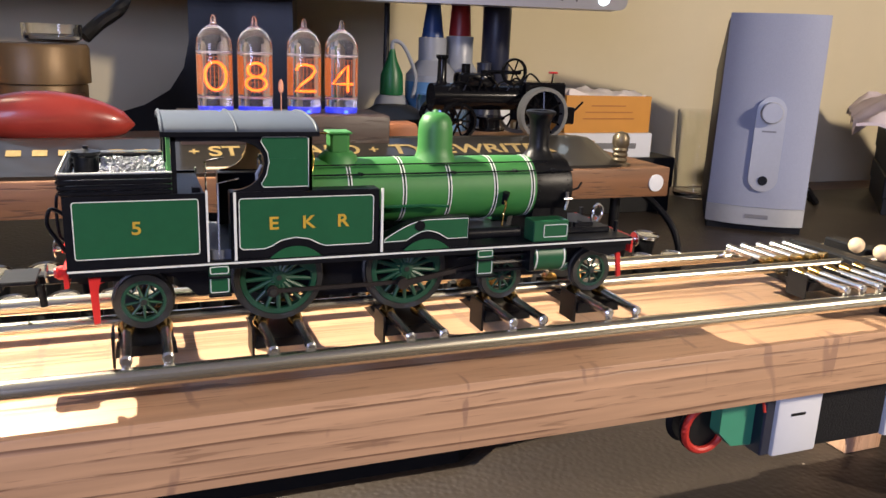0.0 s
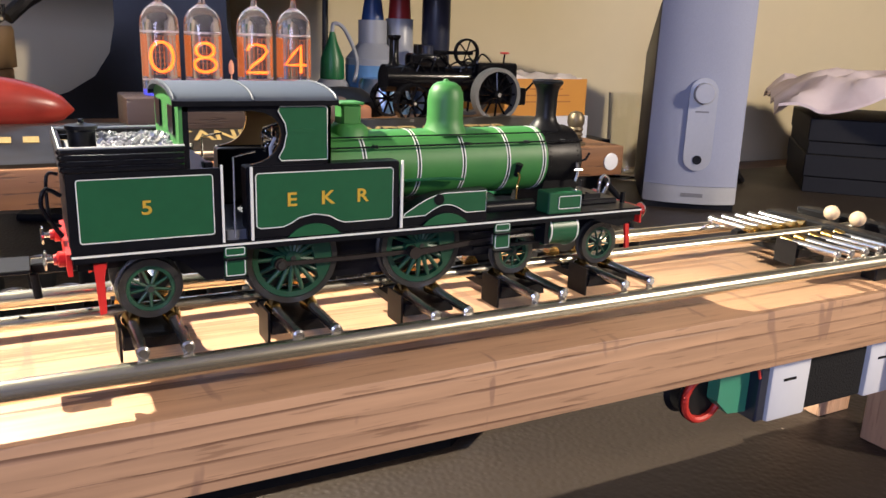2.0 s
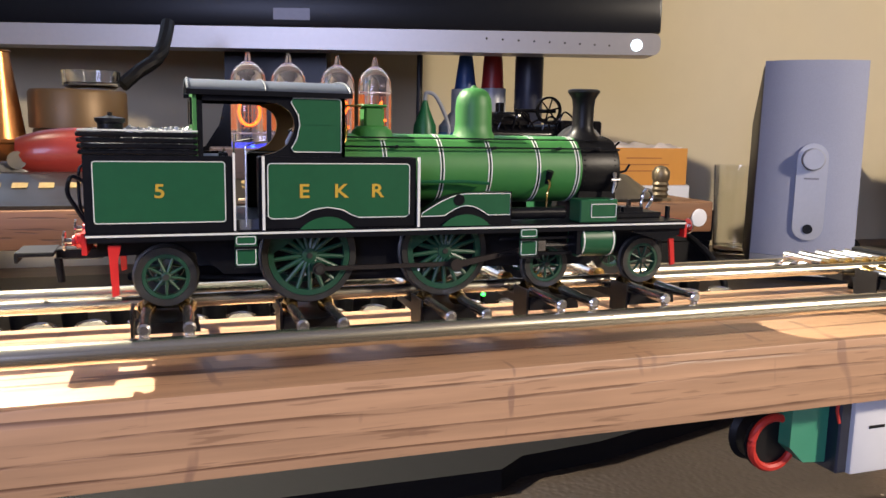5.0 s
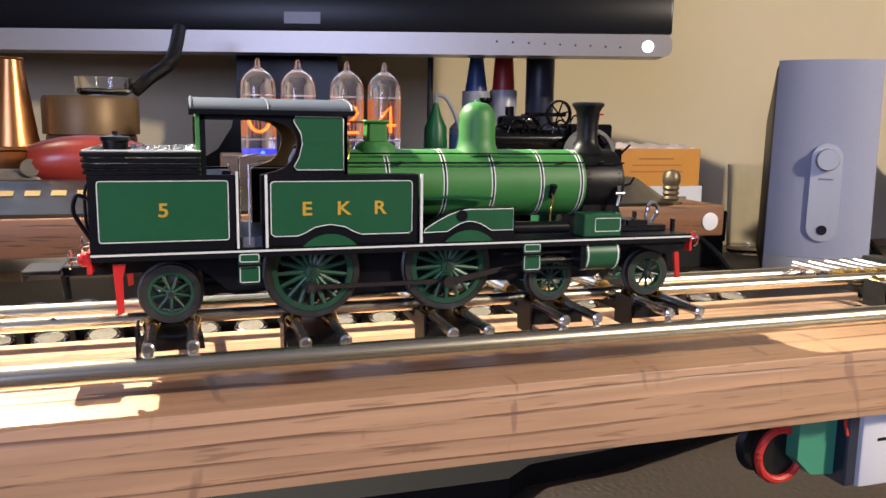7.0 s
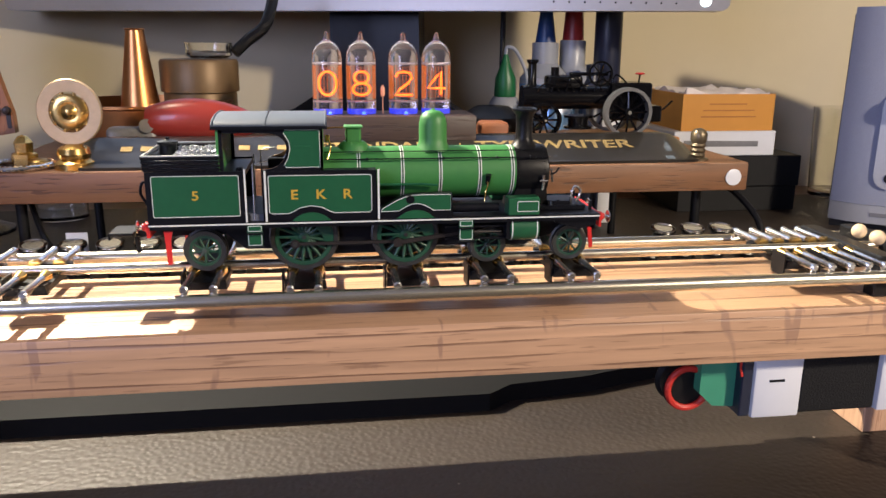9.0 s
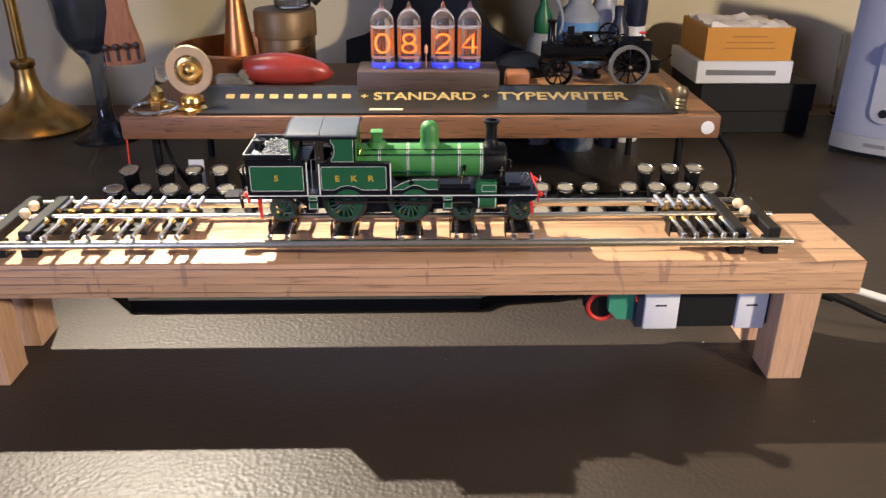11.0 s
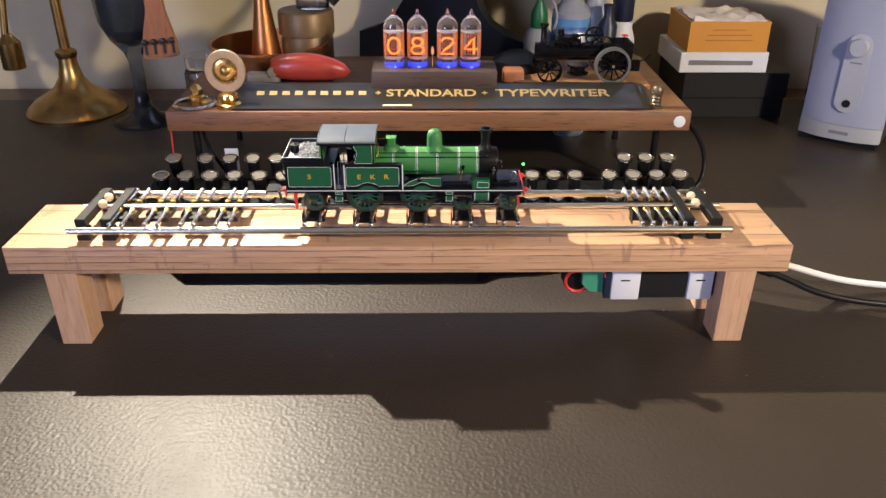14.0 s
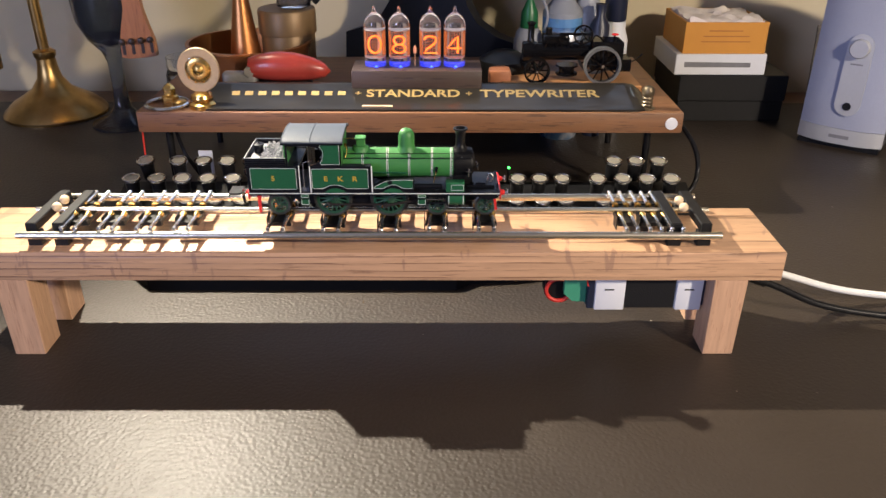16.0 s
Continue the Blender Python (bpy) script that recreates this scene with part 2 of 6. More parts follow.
def bm_rod(bm, a, b, r0, r1=None, n=16):
    a, b = Vector(a), Vector(b)
    d = b - a
    m = Matrix.Translation((a + b) / 2) @ d.to_track_quat("Z", "Y").to_matrix().to_4x4()
    bmesh.ops.create_cone(bm, cap_ends=True, segments=n, radius1=r0, radius2=r0 if r1 is None else r1, depth=d.length, matrix=m)


def rod(a, b, r0, r1=None, n=16):
    bm = bmesh.new()
    bm_rod(bm, a, b, r0, r1, n)
    return bm


def bm_lathe(bm, c, prof, n=32, axis="Z", caps=True):
    """A body of revolution about an axis through c; prof: (radius, height) rows."""
    rings = []
    for r, h in prof:
        ring = []
        for i in range(n):
            a = 2 * math.pi * i / n
            u, v = r * math.cos(a), r * math.sin(a)
            p = {"Z": (u, v, h), "Y": (u, h, v), "X": (h, u, v)}[axis]
            ring.append(bm.verts.new(Vector(c) + Vector(p)))
        rings.append(ring)
    for p, q in zip(rings, rings[1:]):
        for i in range(n):
            bm.faces.new((p[i], p[(i + 1) % n], q[(i + 1) % n], q[i]))
    if tuple(prof[0]) == tuple(prof[-1]):
        for i in range(n):
            a, b = rings[0][i], rings[-1][i]
            bmesh.ops.pointmerge(bm, verts=[a, b], merge_co=a.co)
    elif caps:
        for ring in (rings[0], rings[-1]):
            bm.faces.new(ring)


def lathe(c, prof, n=32, axis="Z", caps=True):
    bm = bmesh.new()
    bm_lathe(bm, c, prof, n, axis, caps)
    return bm


def bm_pipe(bm, pts, r, n=8, closed=False):
    pts = [Vector(p) for p in pts]
    k = len(pts)
    rings = []
    up = Vector((0.13, 0.21, 0.97))
    for i, p in enumerate(pts):
        a = pts[i - 1] if (i or closed) else p
        b = pts[(i + 1) % k] if (i < k - 1 or closed) else p
        d = (b - a).normalized()
        s = d.cross(up).normalized()
        u = s.cross(d)
        rings.append([bm.verts.new(p + r * (math.cos(2 * math.pi * j / n) * s + math.sin(2 * math.pi * j / n) * u)) for j in range(n)])
    pairs = list(zip(rings, rings[1:])) + ([(rings[-1], rings[0])] if closed else [])
    for p, q in pairs:
        for j in range(n):
            bm.faces.new((p[j], p[(j + 1) % n], q[(j + 1) % n], q[j]))
    if not closed:
        bm.faces.new(rings[0])
        bm.faces.new(rings[-1])


def pipe(pts, r, n=8, closed=False):
    bm = bmesh.new()
    bm_pipe(bm, pts, r, n, closed)
    return bm


def bm_plate(bm, outline, y0, y1):
    """A plate in the x-z plane between y0 and y1; outline: (x, z) rows."""
    a = [bm.verts.new((x, y0, z)) for x, z in outline]
    b = [bm.verts.new((x, y1, z)) for x, z in outline]
    n = len(a)
    bm.faces.new(a)
    bm.faces.new(b[::-1])
    for i in range(n):
        bm.faces.new((a[i], b[i], b[(i + 1) % n], a[(i + 1) % n]))


def plate(outline, y0, y1):
    bm = bmesh.new()
    bm_plate(bm, outline, y0, y1)
    return bm


def arc(cx, cz, r, a0, a1, n=10):
    return [(cx + r * math.cos(radians(a0 + (a1 - a0) * i / n)), cz + r * math.sin(radians(a0 + (a1 - a0) * i / n))) for i in range(n + 1)]


def rrect(x0, x1, z0, z1, r=0.0008):
    return arc(x1 - r, z1 - r, r, 0, 90, 4) + arc(x0 + r, z1 - r, r, 90, 180, 4) + arc(x0 + r, z0 + r, r, 180, 270, 4) + arc(x1 - r, z0 + r, r, 270, 360, 4)


def smooth_curve(pts, steps=6, closed=False):
    out, k = [], len(pts)
    P = [Vector(p) for p in pts]
    for i in range(k if closed else k - 1):
        p0 = P[(i - 1) % k] if (closed or i) else P[i]
        p1, p2 = P[i], P[(i + 1) % k]
        p3 = P[(i + 2) % k] if (closed or i + 2 < k) else p2
        for s in range(steps):
            t = s / steps
            out.append(0.5 * ((2 * p1) + (p2 - p0) * t + (2 * p0 - 5 * p1 + 4 * p2 - p3) * t * t + (3 * p1 - p0 - 3 * p2 + p3) * t ** 3))
    if not closed:
        out.append(P[-1])
    return out


def finish(name, bm, material, sharp=35):
    bmesh.ops.recalc_face_normals(bm, faces=bm.faces[:])
    me = bpy.data.meshes.new(name)
    for f in bm.faces:
        f.smooth = True
    for e in bm.edges:
        if len(e.link_faces) == 2 and e.calc_face_angle(0) > radians(sharp):
            e.smooth = False
    bm.to_mesh(me)
    bm.free()
    me.materials.append(material)
    return me


def thing(name, at, label, category, group=""):
    ob = new(name)
    ob.empty_display_size = 0.01
    ob.location = at
    ORIGIN[ob.name] = Vector(at)
    return tagged(ob, label, category, group)


def part(name, bm, material, parent, label="", at=None, sharp=35):
    """Links a bmesh, given in world places, as one mesh object under a thing or under a part."""
    base = ORIGIN[parent.name]
    o = Vector(at) if at else base
    for v in bm.verts:
        v.co -= o
    ob = new(name, finish(name, bm, material, sharp))
    ob.parent = parent
    ob.location = o - base
    ORIGIN[ob.name] = o
    return tagged(ob, label)


def solid(name, bm, material, at, label, category, group="", kind="", sharp=35):
    """A top-level thing of one mesh."""
    for v in bm.verts:
        v.co -= Vector(at)
    ob = new(name, finish(name, bm, material, sharp))
    ob.location = at
    ORIGIN[ob.name] = Vector(at)
    return tagged(ob, label, category, group, kind)


def spin(bm, deg, c):
    bmesh.ops.rotate(bm, cent=Vector(c), matrix=Matrix.Rotation(radians(deg), 3, "Z"), verts=bm.verts[:])
    return bm


def lettering(text, size, depth=0.00008):
    cu = bpy.data.curves.new("lettering", "FONT")
    cu.body, cu.size, cu.extrude, cu.align_x, cu.align_y = text, size, depth, "CENTER", "CENTER"
    cu.offset = size * 0.018
    ob = bpy.data.objects.new("lettering", cu)
    me = bpy.data.meshes.new_from_object(ob)
    bm = bmesh.new()
    bm.from_mesh(me)
    bpy.data.objects.remove(ob)
    bpy.data.meshes.remove(me)
    return bm


def upright_text(text, size, c, sx=1.0, lean=0.0):
    """Letters that face -y, centred on c; lean: degrees by which they lie back."""
    bm = lettering(text, size)
    m = Matrix.Translation(c) @ Matrix.Rotation(radians(90 - lean), 4, "X") @ Matrix.Diagonal((sx, 1, 1, 1))
    bmesh.ops.transform(bm, matrix=m, verts=bm.verts[:])
    return bm

# ---- the room and the desk ----
X0, X1, Y0, Y1, ZF, ZC = -2.0, 2.2, -2.4, 0.80, -0.75, 1.65


def wall(name, a, label):
    return solid(name, box(*a), WALLPAINT, (0, 0, 0), label, "wall", kind="structure")


wall("wall_back", (X0, X1, Y1, Y1 + 0.1, ZF, ZC), "warm cream painted wall behind the desk")
wall("wall_front", (X0, X1, Y0 - 0.1, Y0, ZF, ZC), "plain cream painted wall")
wall("wall_right", (X1, X1 + 0.1, Y0 - 0.1, Y1 + 0.1, ZF, ZC), "plain cream painted wall")
wall("wall_left", (X0 - 0.1, X0, Y0 - 0.1, Y1 + 0.1, ZF, ZC), "plain cream painted wall")
solid("ceiling", box(X0, X1, Y0, Y1, ZC, ZC + 0.1), CEIL, (0, 0, 0), "plain white ceiling", "ceiling", kind="structure")
solid("floor", box(X0, X1, Y0, Y1, ZF - 0.1, ZF), CARPET, (0, 0, 0), "dark carpeted floor", "floor", kind="structure")

DESKEDGE = wood("desk_edge", (0.13, 0.06, 0.03), (0.05, 0.02, 0.01), 60, 0.4, "X")
desk = thing("desk", (0.15, 0.2, -0.75), "dark brown leather-topped desk with wooden rim", "desk")
part("desk_frame", box(-0.95, 1.15, -0.30, 0.79, -0.045, -0.0005, bev=0.004, seg=2), DESKEDGE, desk)
part("writing_surface", box(-0.88, 0.90, -0.24, 0.735, -0.004, 0.0, bev=0.0005), LEATHER, desk, "dark brown grained leather inlay")
for lx in (-0.90, 1.05):
    for ly in (-0.26, 0.70):
        part("leg", box(lx, lx + 0.06, ly, ly + 0.06, -0.75, -0.045, bev=0.003), DESKEDGE, desk)

# ---- the bench under the rolling road ----
BT, BB = 0.0735, 0.0545
bench = thing("display_bench", (0.063, 0.212, 0.0), "low oiled oak display bench with four short legs", "bench")
part("top_board", box(-0.1868, 0.3135, 0.1795, 0.2455, BB, BT, bev=0.0006, seg=2), OAK, bench)
for lx, sgn in ((-0.1655, 1), (0.2735, -1)):
    for ly in (0.1805, 0.2215):
        bm = box(lx, lx + 0.0205, ly, ly + 0.022, 0.0, BB - 0.0002, bev=0.0005)
        for v in bm.verts:
            if v.co.z < 0.01 and (v.co.x - lx - 0.01) * sgn < 0:
                v.co.x += 0.0012 * sgn
        part("leg", bm, OAK_LEG, bench)

# ---- the rolling road ----
road = thing("rolling_road", (0.063, 0.2135, BT), "nickel tubes on black end blocks of a rolling road", "track stand")
TZ = 0.0862
for ty, tr, tz, nm in ((0.1848, 0.0024, 0.0824, "front_tube"), (0.2135, 0.0017, TZ, "middle_tube"), (0.2425, 0.0024, 0.0824, "rear_tube")):
    part(nm, rod((-0.146, ty, tz), (0.274, ty, tz), tr, n=20), TUBE, road)
for bx in (-0.1385, -0.1225, 0.2475, 0.2655):
    bm = bmesh.new()
    bm_box(bm, bx - 0.0035, bx + 0.0035, 0.1880, 0.2392, TZ - 0.0032, TZ + 0.0026, bev=0.0006)
    part("end_block", bm, PLASTIC, road)
    for fy in (0.1885, 0.2325):
        part("foot", box(bx - 0.0042, bx + 0.0042, fy, fy + 0.006, BT, TZ - 0.0034, bev=0.0004), PLASTIC, road)
for bx in (-0.1303, 0.2566):
    for by in (0.2080, 0.2190):
        bm = bmesh.new()
        bmesh.ops.create_uvsphere(bm, u_segments=20, v_segments=12, radius=0.0029, matrix=Matrix.Translation((bx, by, TZ + 0.0044)))
        part("bead", bm, BEAD, road, "pale turned wooden bead")


def carriage(cx, rz, gap=0.0045, label="black roller carriage with four steel rollers", group="roller carriages"):
    """Sits between the tubes: two rollers for the near wheel and two for the far one."""
    c = thing("roller_carriage", (cx, 0.2135, TZ), label, "roller", group)
    bm = bmesh.new()
    bm_plate(bm, [(cx - gap - 0.0026, rz - 0.0042), (cx + gap + 0.0026, rz - 0.0042), (cx + gap + 0.0022, rz - 0.0010),
                  (cx + 0.0012, rz - 0.0018), (cx - 0.0012, rz - 0.0018), (cx - gap - 0.0022, rz - 0.0010)], 0.1985, 0.2015)
    part("side_plate", bm, PLASTIC, c)
    part("side_plate", plate([(cx - gap - 0.0026, rz - 0.0042), (cx + gap + 0.0026, rz - 0.0042), (cx + gap + 0.0022, rz - 0.0010), (cx - gap - 0.0022, rz - 0.0010)], 0.2255, 0.2285), PLASTIC, c)
    part("bridge", box(cx - gap - 0.002, cx + gap + 0.002, 0.2015, 0.2255, rz - 0.0042, rz - 0.0021), PLASTIC, c)
    part("contact_strip", box(cx - gap - 0.0033, cx - gap - 0.0027, 0.199, 0.2075, rz - 0.007, rz + 0.0012), PLASTIC, c)
    for s in (-1, 1):
        for side in (-1, 1):
            def Y(d):
                return 0.2135 + side * d
            x = cx + s * gap
            bm = bmesh.new()
            bm_lathe(bm, (x, 0, rz), [(0.0012, Y(0.0062)), (0.0021, Y(0.0064)), (0.0019, Y(0.0078)), (0.0016, Y(0.0086)), (0.0016, Y(0.0098)), (0.0013, Y(0.0104))], 18, "Y")
            r = part("roller", bm, BRASS, c, "brass-tinted roller drum")
            bm = bmesh.new()
            bm_lathe(bm, (x, 0, rz), [(0.0011, Y(0.0104)), (0.00125, Y(0.0106)), (0.00125, Y(0.0262)), (0.0014, Y(0.0265)), (0.0014, Y(0.0280)), (0.0009, Y(0.0284))], 16, "Y")
            bm_pipe(bm, [(x - 0.0009, Y(0.0272), rz), (x - 0.0007, Y(0.0274), rz - 0.0016), (x, Y(0.0274), rz - 0.0021), (x + 0.0007, Y(0.0274), rz - 0.0016), (x + 0.0009, Y(0.0272), rz)], 0.0004, 6)
            part("axle", bm, STEEL, r)
    return c


# ---- the locomotive ----
CY, RAIL = 0.2135, 0.0866
FP = 0.1052                       # footplate level
loco = thing("model_locomotive", (0.066, CY, RAIL), "green and black model tank locomotive standing on rollers", "model train")
NEAR, FAR = CY - 0.0165, CY + 0.0165
WX = {"rear": 0.0075, "d1": 0.0403, "d2": 0.0748, "b1": 0.1036, "b2": 0.1333}
WR = {"rear": 0.0068, "d1": 0.0113, "d2": 0.0113, "b1": 0.0062, "b2": 0.0062}


def line(pts, y, r=0.00013):
    return pipe([(x, y, z) for x, z in pts], r, 5, True)


def both(fn):
    for y, s in ((NEAR, -1), (FAR, 1)):
        fn(y, s)


# footplate and frames
part("footplate", box(-0.0085, 0.1415, CY - 0.0170, CY + 0.0170, FP - 0.0009, FP, bev=0.0002), BLACK, loco)
both(lambda y, s: part("valance", box(-0.0080, 0.1412, y + s * 0.0001 - 0.0004, y + s * 0.0001 + 0.0004, FP - 0.0021, FP - 0.0010), BLACK, loco))
both(lambda y, s: part("edge_line", box(-0.0083, 0.1413, y + s * 0.00062 - 0.00012, y + s * 0.00062 + 0.00012, FP - 0.0009, FP - 0.00045), WHITE, loco, "thin white lining"))
for s in (-1, 1):
    fy = CY + s * 0.0058
    out = [(-0.007, FP - 0.001), (-0.007, 0.0985), (0.0145, 0.0990), (0.0205, 0.0935), (0.118, 0.0925), (0.122, 0.0950), (0.139, 0.0968), (0.1395, FP - 0.001)]
    part("main_frame", plate(out, fy - 0.0006, fy + 0.0006), BLACK, loco)
part("ash_pan", box(0.048, 0.066, CY - 0.005, CY + 0.005, 0.0905, 0.104), BLACK, loco)
part("front_skirt", plate([(0.1245, FP - 0.001), (0.1405, FP - 0.001), (0.1405, 0.1012), (0.1350, 0.0996), (0.1260, 0.1022)], CY - 0.0155, CY - 0.0148), BLACK, loco)

# bunker
both(lambda y, s: part("bunker_side", box(-0.0083, 0.0222, y - 0.0005, y + 0.0005, FP, 0.1218), BLACK, loco))
part("bunker_back", box(-0.0083, -0.0073, NEAR, FAR, FP, 0.1218), BLACK, loco)
part("bunker_floor", box(-0.0083, 0.0222, NEAR, FAR, 0.1195, 0.1212), BLACK, loco)
for k in range(4):
    z = 0.1219 + k * 0.00125
    bm = bmesh.new()
    e = 0.0003 + 0.00012 * k
    bm_box(bm, -0.0083 - e, 0.0150, NEAR - 0.0006 - e, NEAR + 0.0003, z, z + 0.00105, bev=0.0003)
    bm_box(bm, -0.0083 - e, 0.0150, FAR - 0.0003, FAR + 0.0006 + e, z, z + 0.00105, bev=0.0003)
    bm_box(bm, -0.0088 - e, -0.0078, NEAR, FAR, z, z + 0.00105, bev=0.0003)
    part("coal_rail", bm, BLACK, loco)
part("rim_line", pipe([(0.015, NEAR - 0.0009, 0.12705), (-0.0088, NEAR - 0.0009, 0.12705), (-0.0088, FAR + 0.0009, 0.12705), (0.015, FAR + 0.0009, 0.12705)], 0.00022, 5), WHITE, loco)
bm = bmesh.new()
rnd = random.Random(3)
for i in range(700):
    x, y = rnd.uniform(-0.0002, 0.0145), rnd.uniform(NEAR + 0.0008, FAR - 0.0008)
    h = 0.1242 + 0.0026 * max(0.0, 1 - abs(y - CY) / 0.02) + rnd.uniform(-0.0008, 0.0008)
    m = Matrix.Translation((x, y, h)) @ Euler((rnd.random() * 6, rnd.random() * 6, 0)).to_matrix().to_4x4() @ Matrix.Diagonal((1, rnd.uniform(0.6, 1), rnd.uniform(0.6, 1), 1))
    bmesh.ops.create_icosphere(bm, subdivisions=1, radius=rnd.uniform(0.00045, 0.0009), matrix=m) if i % 3 == 0 else bmesh.ops.create_cube(bm, size=rnd.uniform(0.0007, 0.0012), matrix=m)
bm_box(bm, -0.0070, 0.0148, NEAR + 0.0005, FAR - 0.0005, 0.1213, 0.1243)
part("coal_load", bm, COAL, loco, "heap of glinting crushed coal", sharp=5)
bm = lathe((-0.0036, CY, 0), [(0.0028, 0.122), (0.0028, 0.1283), (0.0033, 0.1288), (0.0034, 0.1296), (0.0014, 0.1299), (0.0006, 0.1302), (0.0006, 0.1309)], 24)
part("filler", bm, BLACK, loco)


def green_panel(x0, x1, z0, z1, wave=None, label=""):
    def make(y, s):
        if wave:
            base = [(x0 + 0.0008, z0), (wave - 0.0075, z0), (wave - 0.0058, z0 + 0.0006), (wave - 0.0035, z0 + 0.0019), (wave, z0 + 0.0025),
                    (wave + 0.0035, z0 + 0.0019), (wave + 0.0058, z0 + 0.0006), (wave + 0.0075, z0), (x1 - 0.0008, z0)]
            out = arc(x1 - 0.0008, z1 - 0.0008, 0.0008, 0, 90, 4) + arc(x0 + 0.0008, z1 - 0.0008, 0.0008, 90, 180, 4) + [(x0, z0 + 0.0006)] + base + [(x1, z0 + 0.0006)]
        else:
            out = rrect(x0, x1, z0, z1, 0.0006)
        p = part("panel", plate(out, y + s * 0.00045, y + s * 0.00068), GREEN, loco)
        part("lining", line(out, y + s * 0.00068), WHITE, p)
    both(make)


green_panel(-0.0064, 0.0205, 0.1073, 0.1205)
part("number", upright_text("5", 0.0042, (0.0068, NEAR - 0.00075, 0.1140), 1.15), GOLDPAINT, loco, "gold numeral")

# side tanks
both(lambda y, s: part("side_tank", box(0.0278, 0.0647, min(y - s * 0.0045, y + s * 0.0005), max(y - s * 0.0045, y + s * 0.0005), FP, 0.1217, bev=0.0003), BLACK, loco))
green_panel(0.0298, 0.0629, 0.1077, 0.1202, wave=0.0432)
for i, ch in enumerate("EKR"):
    part("letter", upright_text(ch, 0.0044, ((0.0379, 0.0464, 0.0550)[i], NEAR - 0.00075, 0.1138), 1.15), GOLDPAINT, loco, "gold letter")
for x in (0.0288, 0.0652):
    both(lambda y, s: part("beading", box(x - 0.0003, x + 0.0003, y + s * 0.0005, y + s * 0.0011, FP, 0.1218), WHITE, loco))
both(lambda y, s: part("beading", box(0.0222, 0.0227, y + s * 0.0003, y + s * 0.0009, FP, 0.1225), WHITE, loco))

# splashers
def splash(y, s):
    c = 0.0748
    out = [(0.0660, 0.1076)] + [(0.0660 + 0.0232 * (0.02 + 0.5 * i / 10), 0.1085 + 0.0045 * math.sin(math.pi / 2 * i / 10)) for i in range(11)] + [(0.0893, 0.1130), (0.0893, 0.1077), (0.0835, 0.1077)]
    out += [(0.0835 - 0.0115 * i / 8, 0.1077 + 0.0024 * math.sin(math.pi * i / 8)) for i in range(1, 9)]
    body = part("splasher", plate([(0.0655, FP)] + out[:12] + [(0.0898, 0.1134), (0.0898, FP)], min(y - s * 0.004, y), max(y - s * 0.004, y)), BLACK, loco)
    p = part("splasher_panel", plate(out, y + s * 0.0001, y + s * 0.0003), GREEN, body)
    part("lining", line(out, y + s * 0.0003), WHITE, body)
    part("name_oval", lathe((0.0757, y + s * 0.0003, 0.1115), [(0.0014, 0), (0.0014, s * 0.0002)], 20, "Y"), BLACK, body)


both(splash)
both(lambda y, s: part("wheel_arch", plate(arc(0.0432, 0.0995, 0.0085, 42, 138, 12), y + s * 0.0006, y + s * 0.0009), GREEN, loco))
both(lambda y, s: part("wheel_arch", plate(arc(0.0775, 0.0995, 0.0085, 42, 138, 12), y + s * 0.0006, y + s * 0.0009), GREEN, loco))

# cab
def cab_side(y, s):
    y0, y1 = min(y - s * 0.0008, y), max(y - s * 0.0008, y)
    out = [(0.0475, 0.1217), (0.0475, 0.1358), (0.0150, 0.1358), (0.0150, 0.1338)] + [(0.0296, 0.1338), (0.0318, 0.1335), (0.0336, 0.1328), (0.0350, 0.1317), (0.0358, 0.1302), (0.0360, 0.1284), (0.0355, 0.1264), (0.0345, 0.1246), (0.0330, 0.1233), (0.0312, 0.1225), (0.0290, 0.1220), (0.0285, 0.1217)]
    p = part("cab_side", plate(out, y0, y1), BLACK, loco)
    yl = y - s * 0.00105
    part("inner_lining", plate([(0.0462, 0.1219), (0.0462, 0.1350)] + out[4:-1], min(yl, yl + 0.0002), max(yl, yl + 0.0002)), CREAM, p, "ochre painted inside of the cab")
    g = [(0.0465, 0.1228), (0.0465, 0.1343), (0.0460, 0.1348), (0.0357, 0.1348), (0.0352, 0.1338), (0.0368, 0.1310), (0.0371, 0.1288), (0.0364, 0.1258), (0.0352, 0.1236), (0.0358, 0.1228)]
    part("cab_panel", plate(g, y + s * 0.0001, y + s * 0.00035), GREEN, p)
    part("lining", line(g, y + s * 0.00035), WHITE, p)
    part("vent_slide", box(0.0372, 0.0440, y + s * 0.0004 - 0.0001, y + s * 0.0004 + 0.0001, 0.1289, 0.1297), GREEN, p)
    part("pillar", box(0.0150, 0.0161, y0, y1, 0.1217, 0.1358), BLACK, p)
    part("handrail", pipe([(0.0250, y + s * 0.0006, 0.1060), (0.0250, y + s * 0.0006, 0.1240), (0.0272, y + s * 0.0004, 0.1246), (0.0300, y, 0.1250)], 0.00025, 6), STEEL, p)


both(cab_side)
bm = plate([(NEAR, 0.1212), (FAR, 0.1212), (FAR, 0.1358)] + [(CY + 0.0165 * math.cos(a), 0.1358 + 0.0030 * math.sin(a)) for a in np.linspace(0.15, math.pi - 0.15, 10)] + [(NEAR, 0.1358)], -0.0004, 0.0004)
for v in bm.verts:
    v.co = Vector((0.0145 + v.co.y, v.co.x, v.co.z))
back = part("cab_back", bm, LITGREEN, loco)
for wy in (CY - 0.009, CY + 0.009):
    part("window_frame", box(0.0136, 0.0140, wy - 0.0032, wy + 0.0032, 0.1285, 0.1345), BLACK, back)
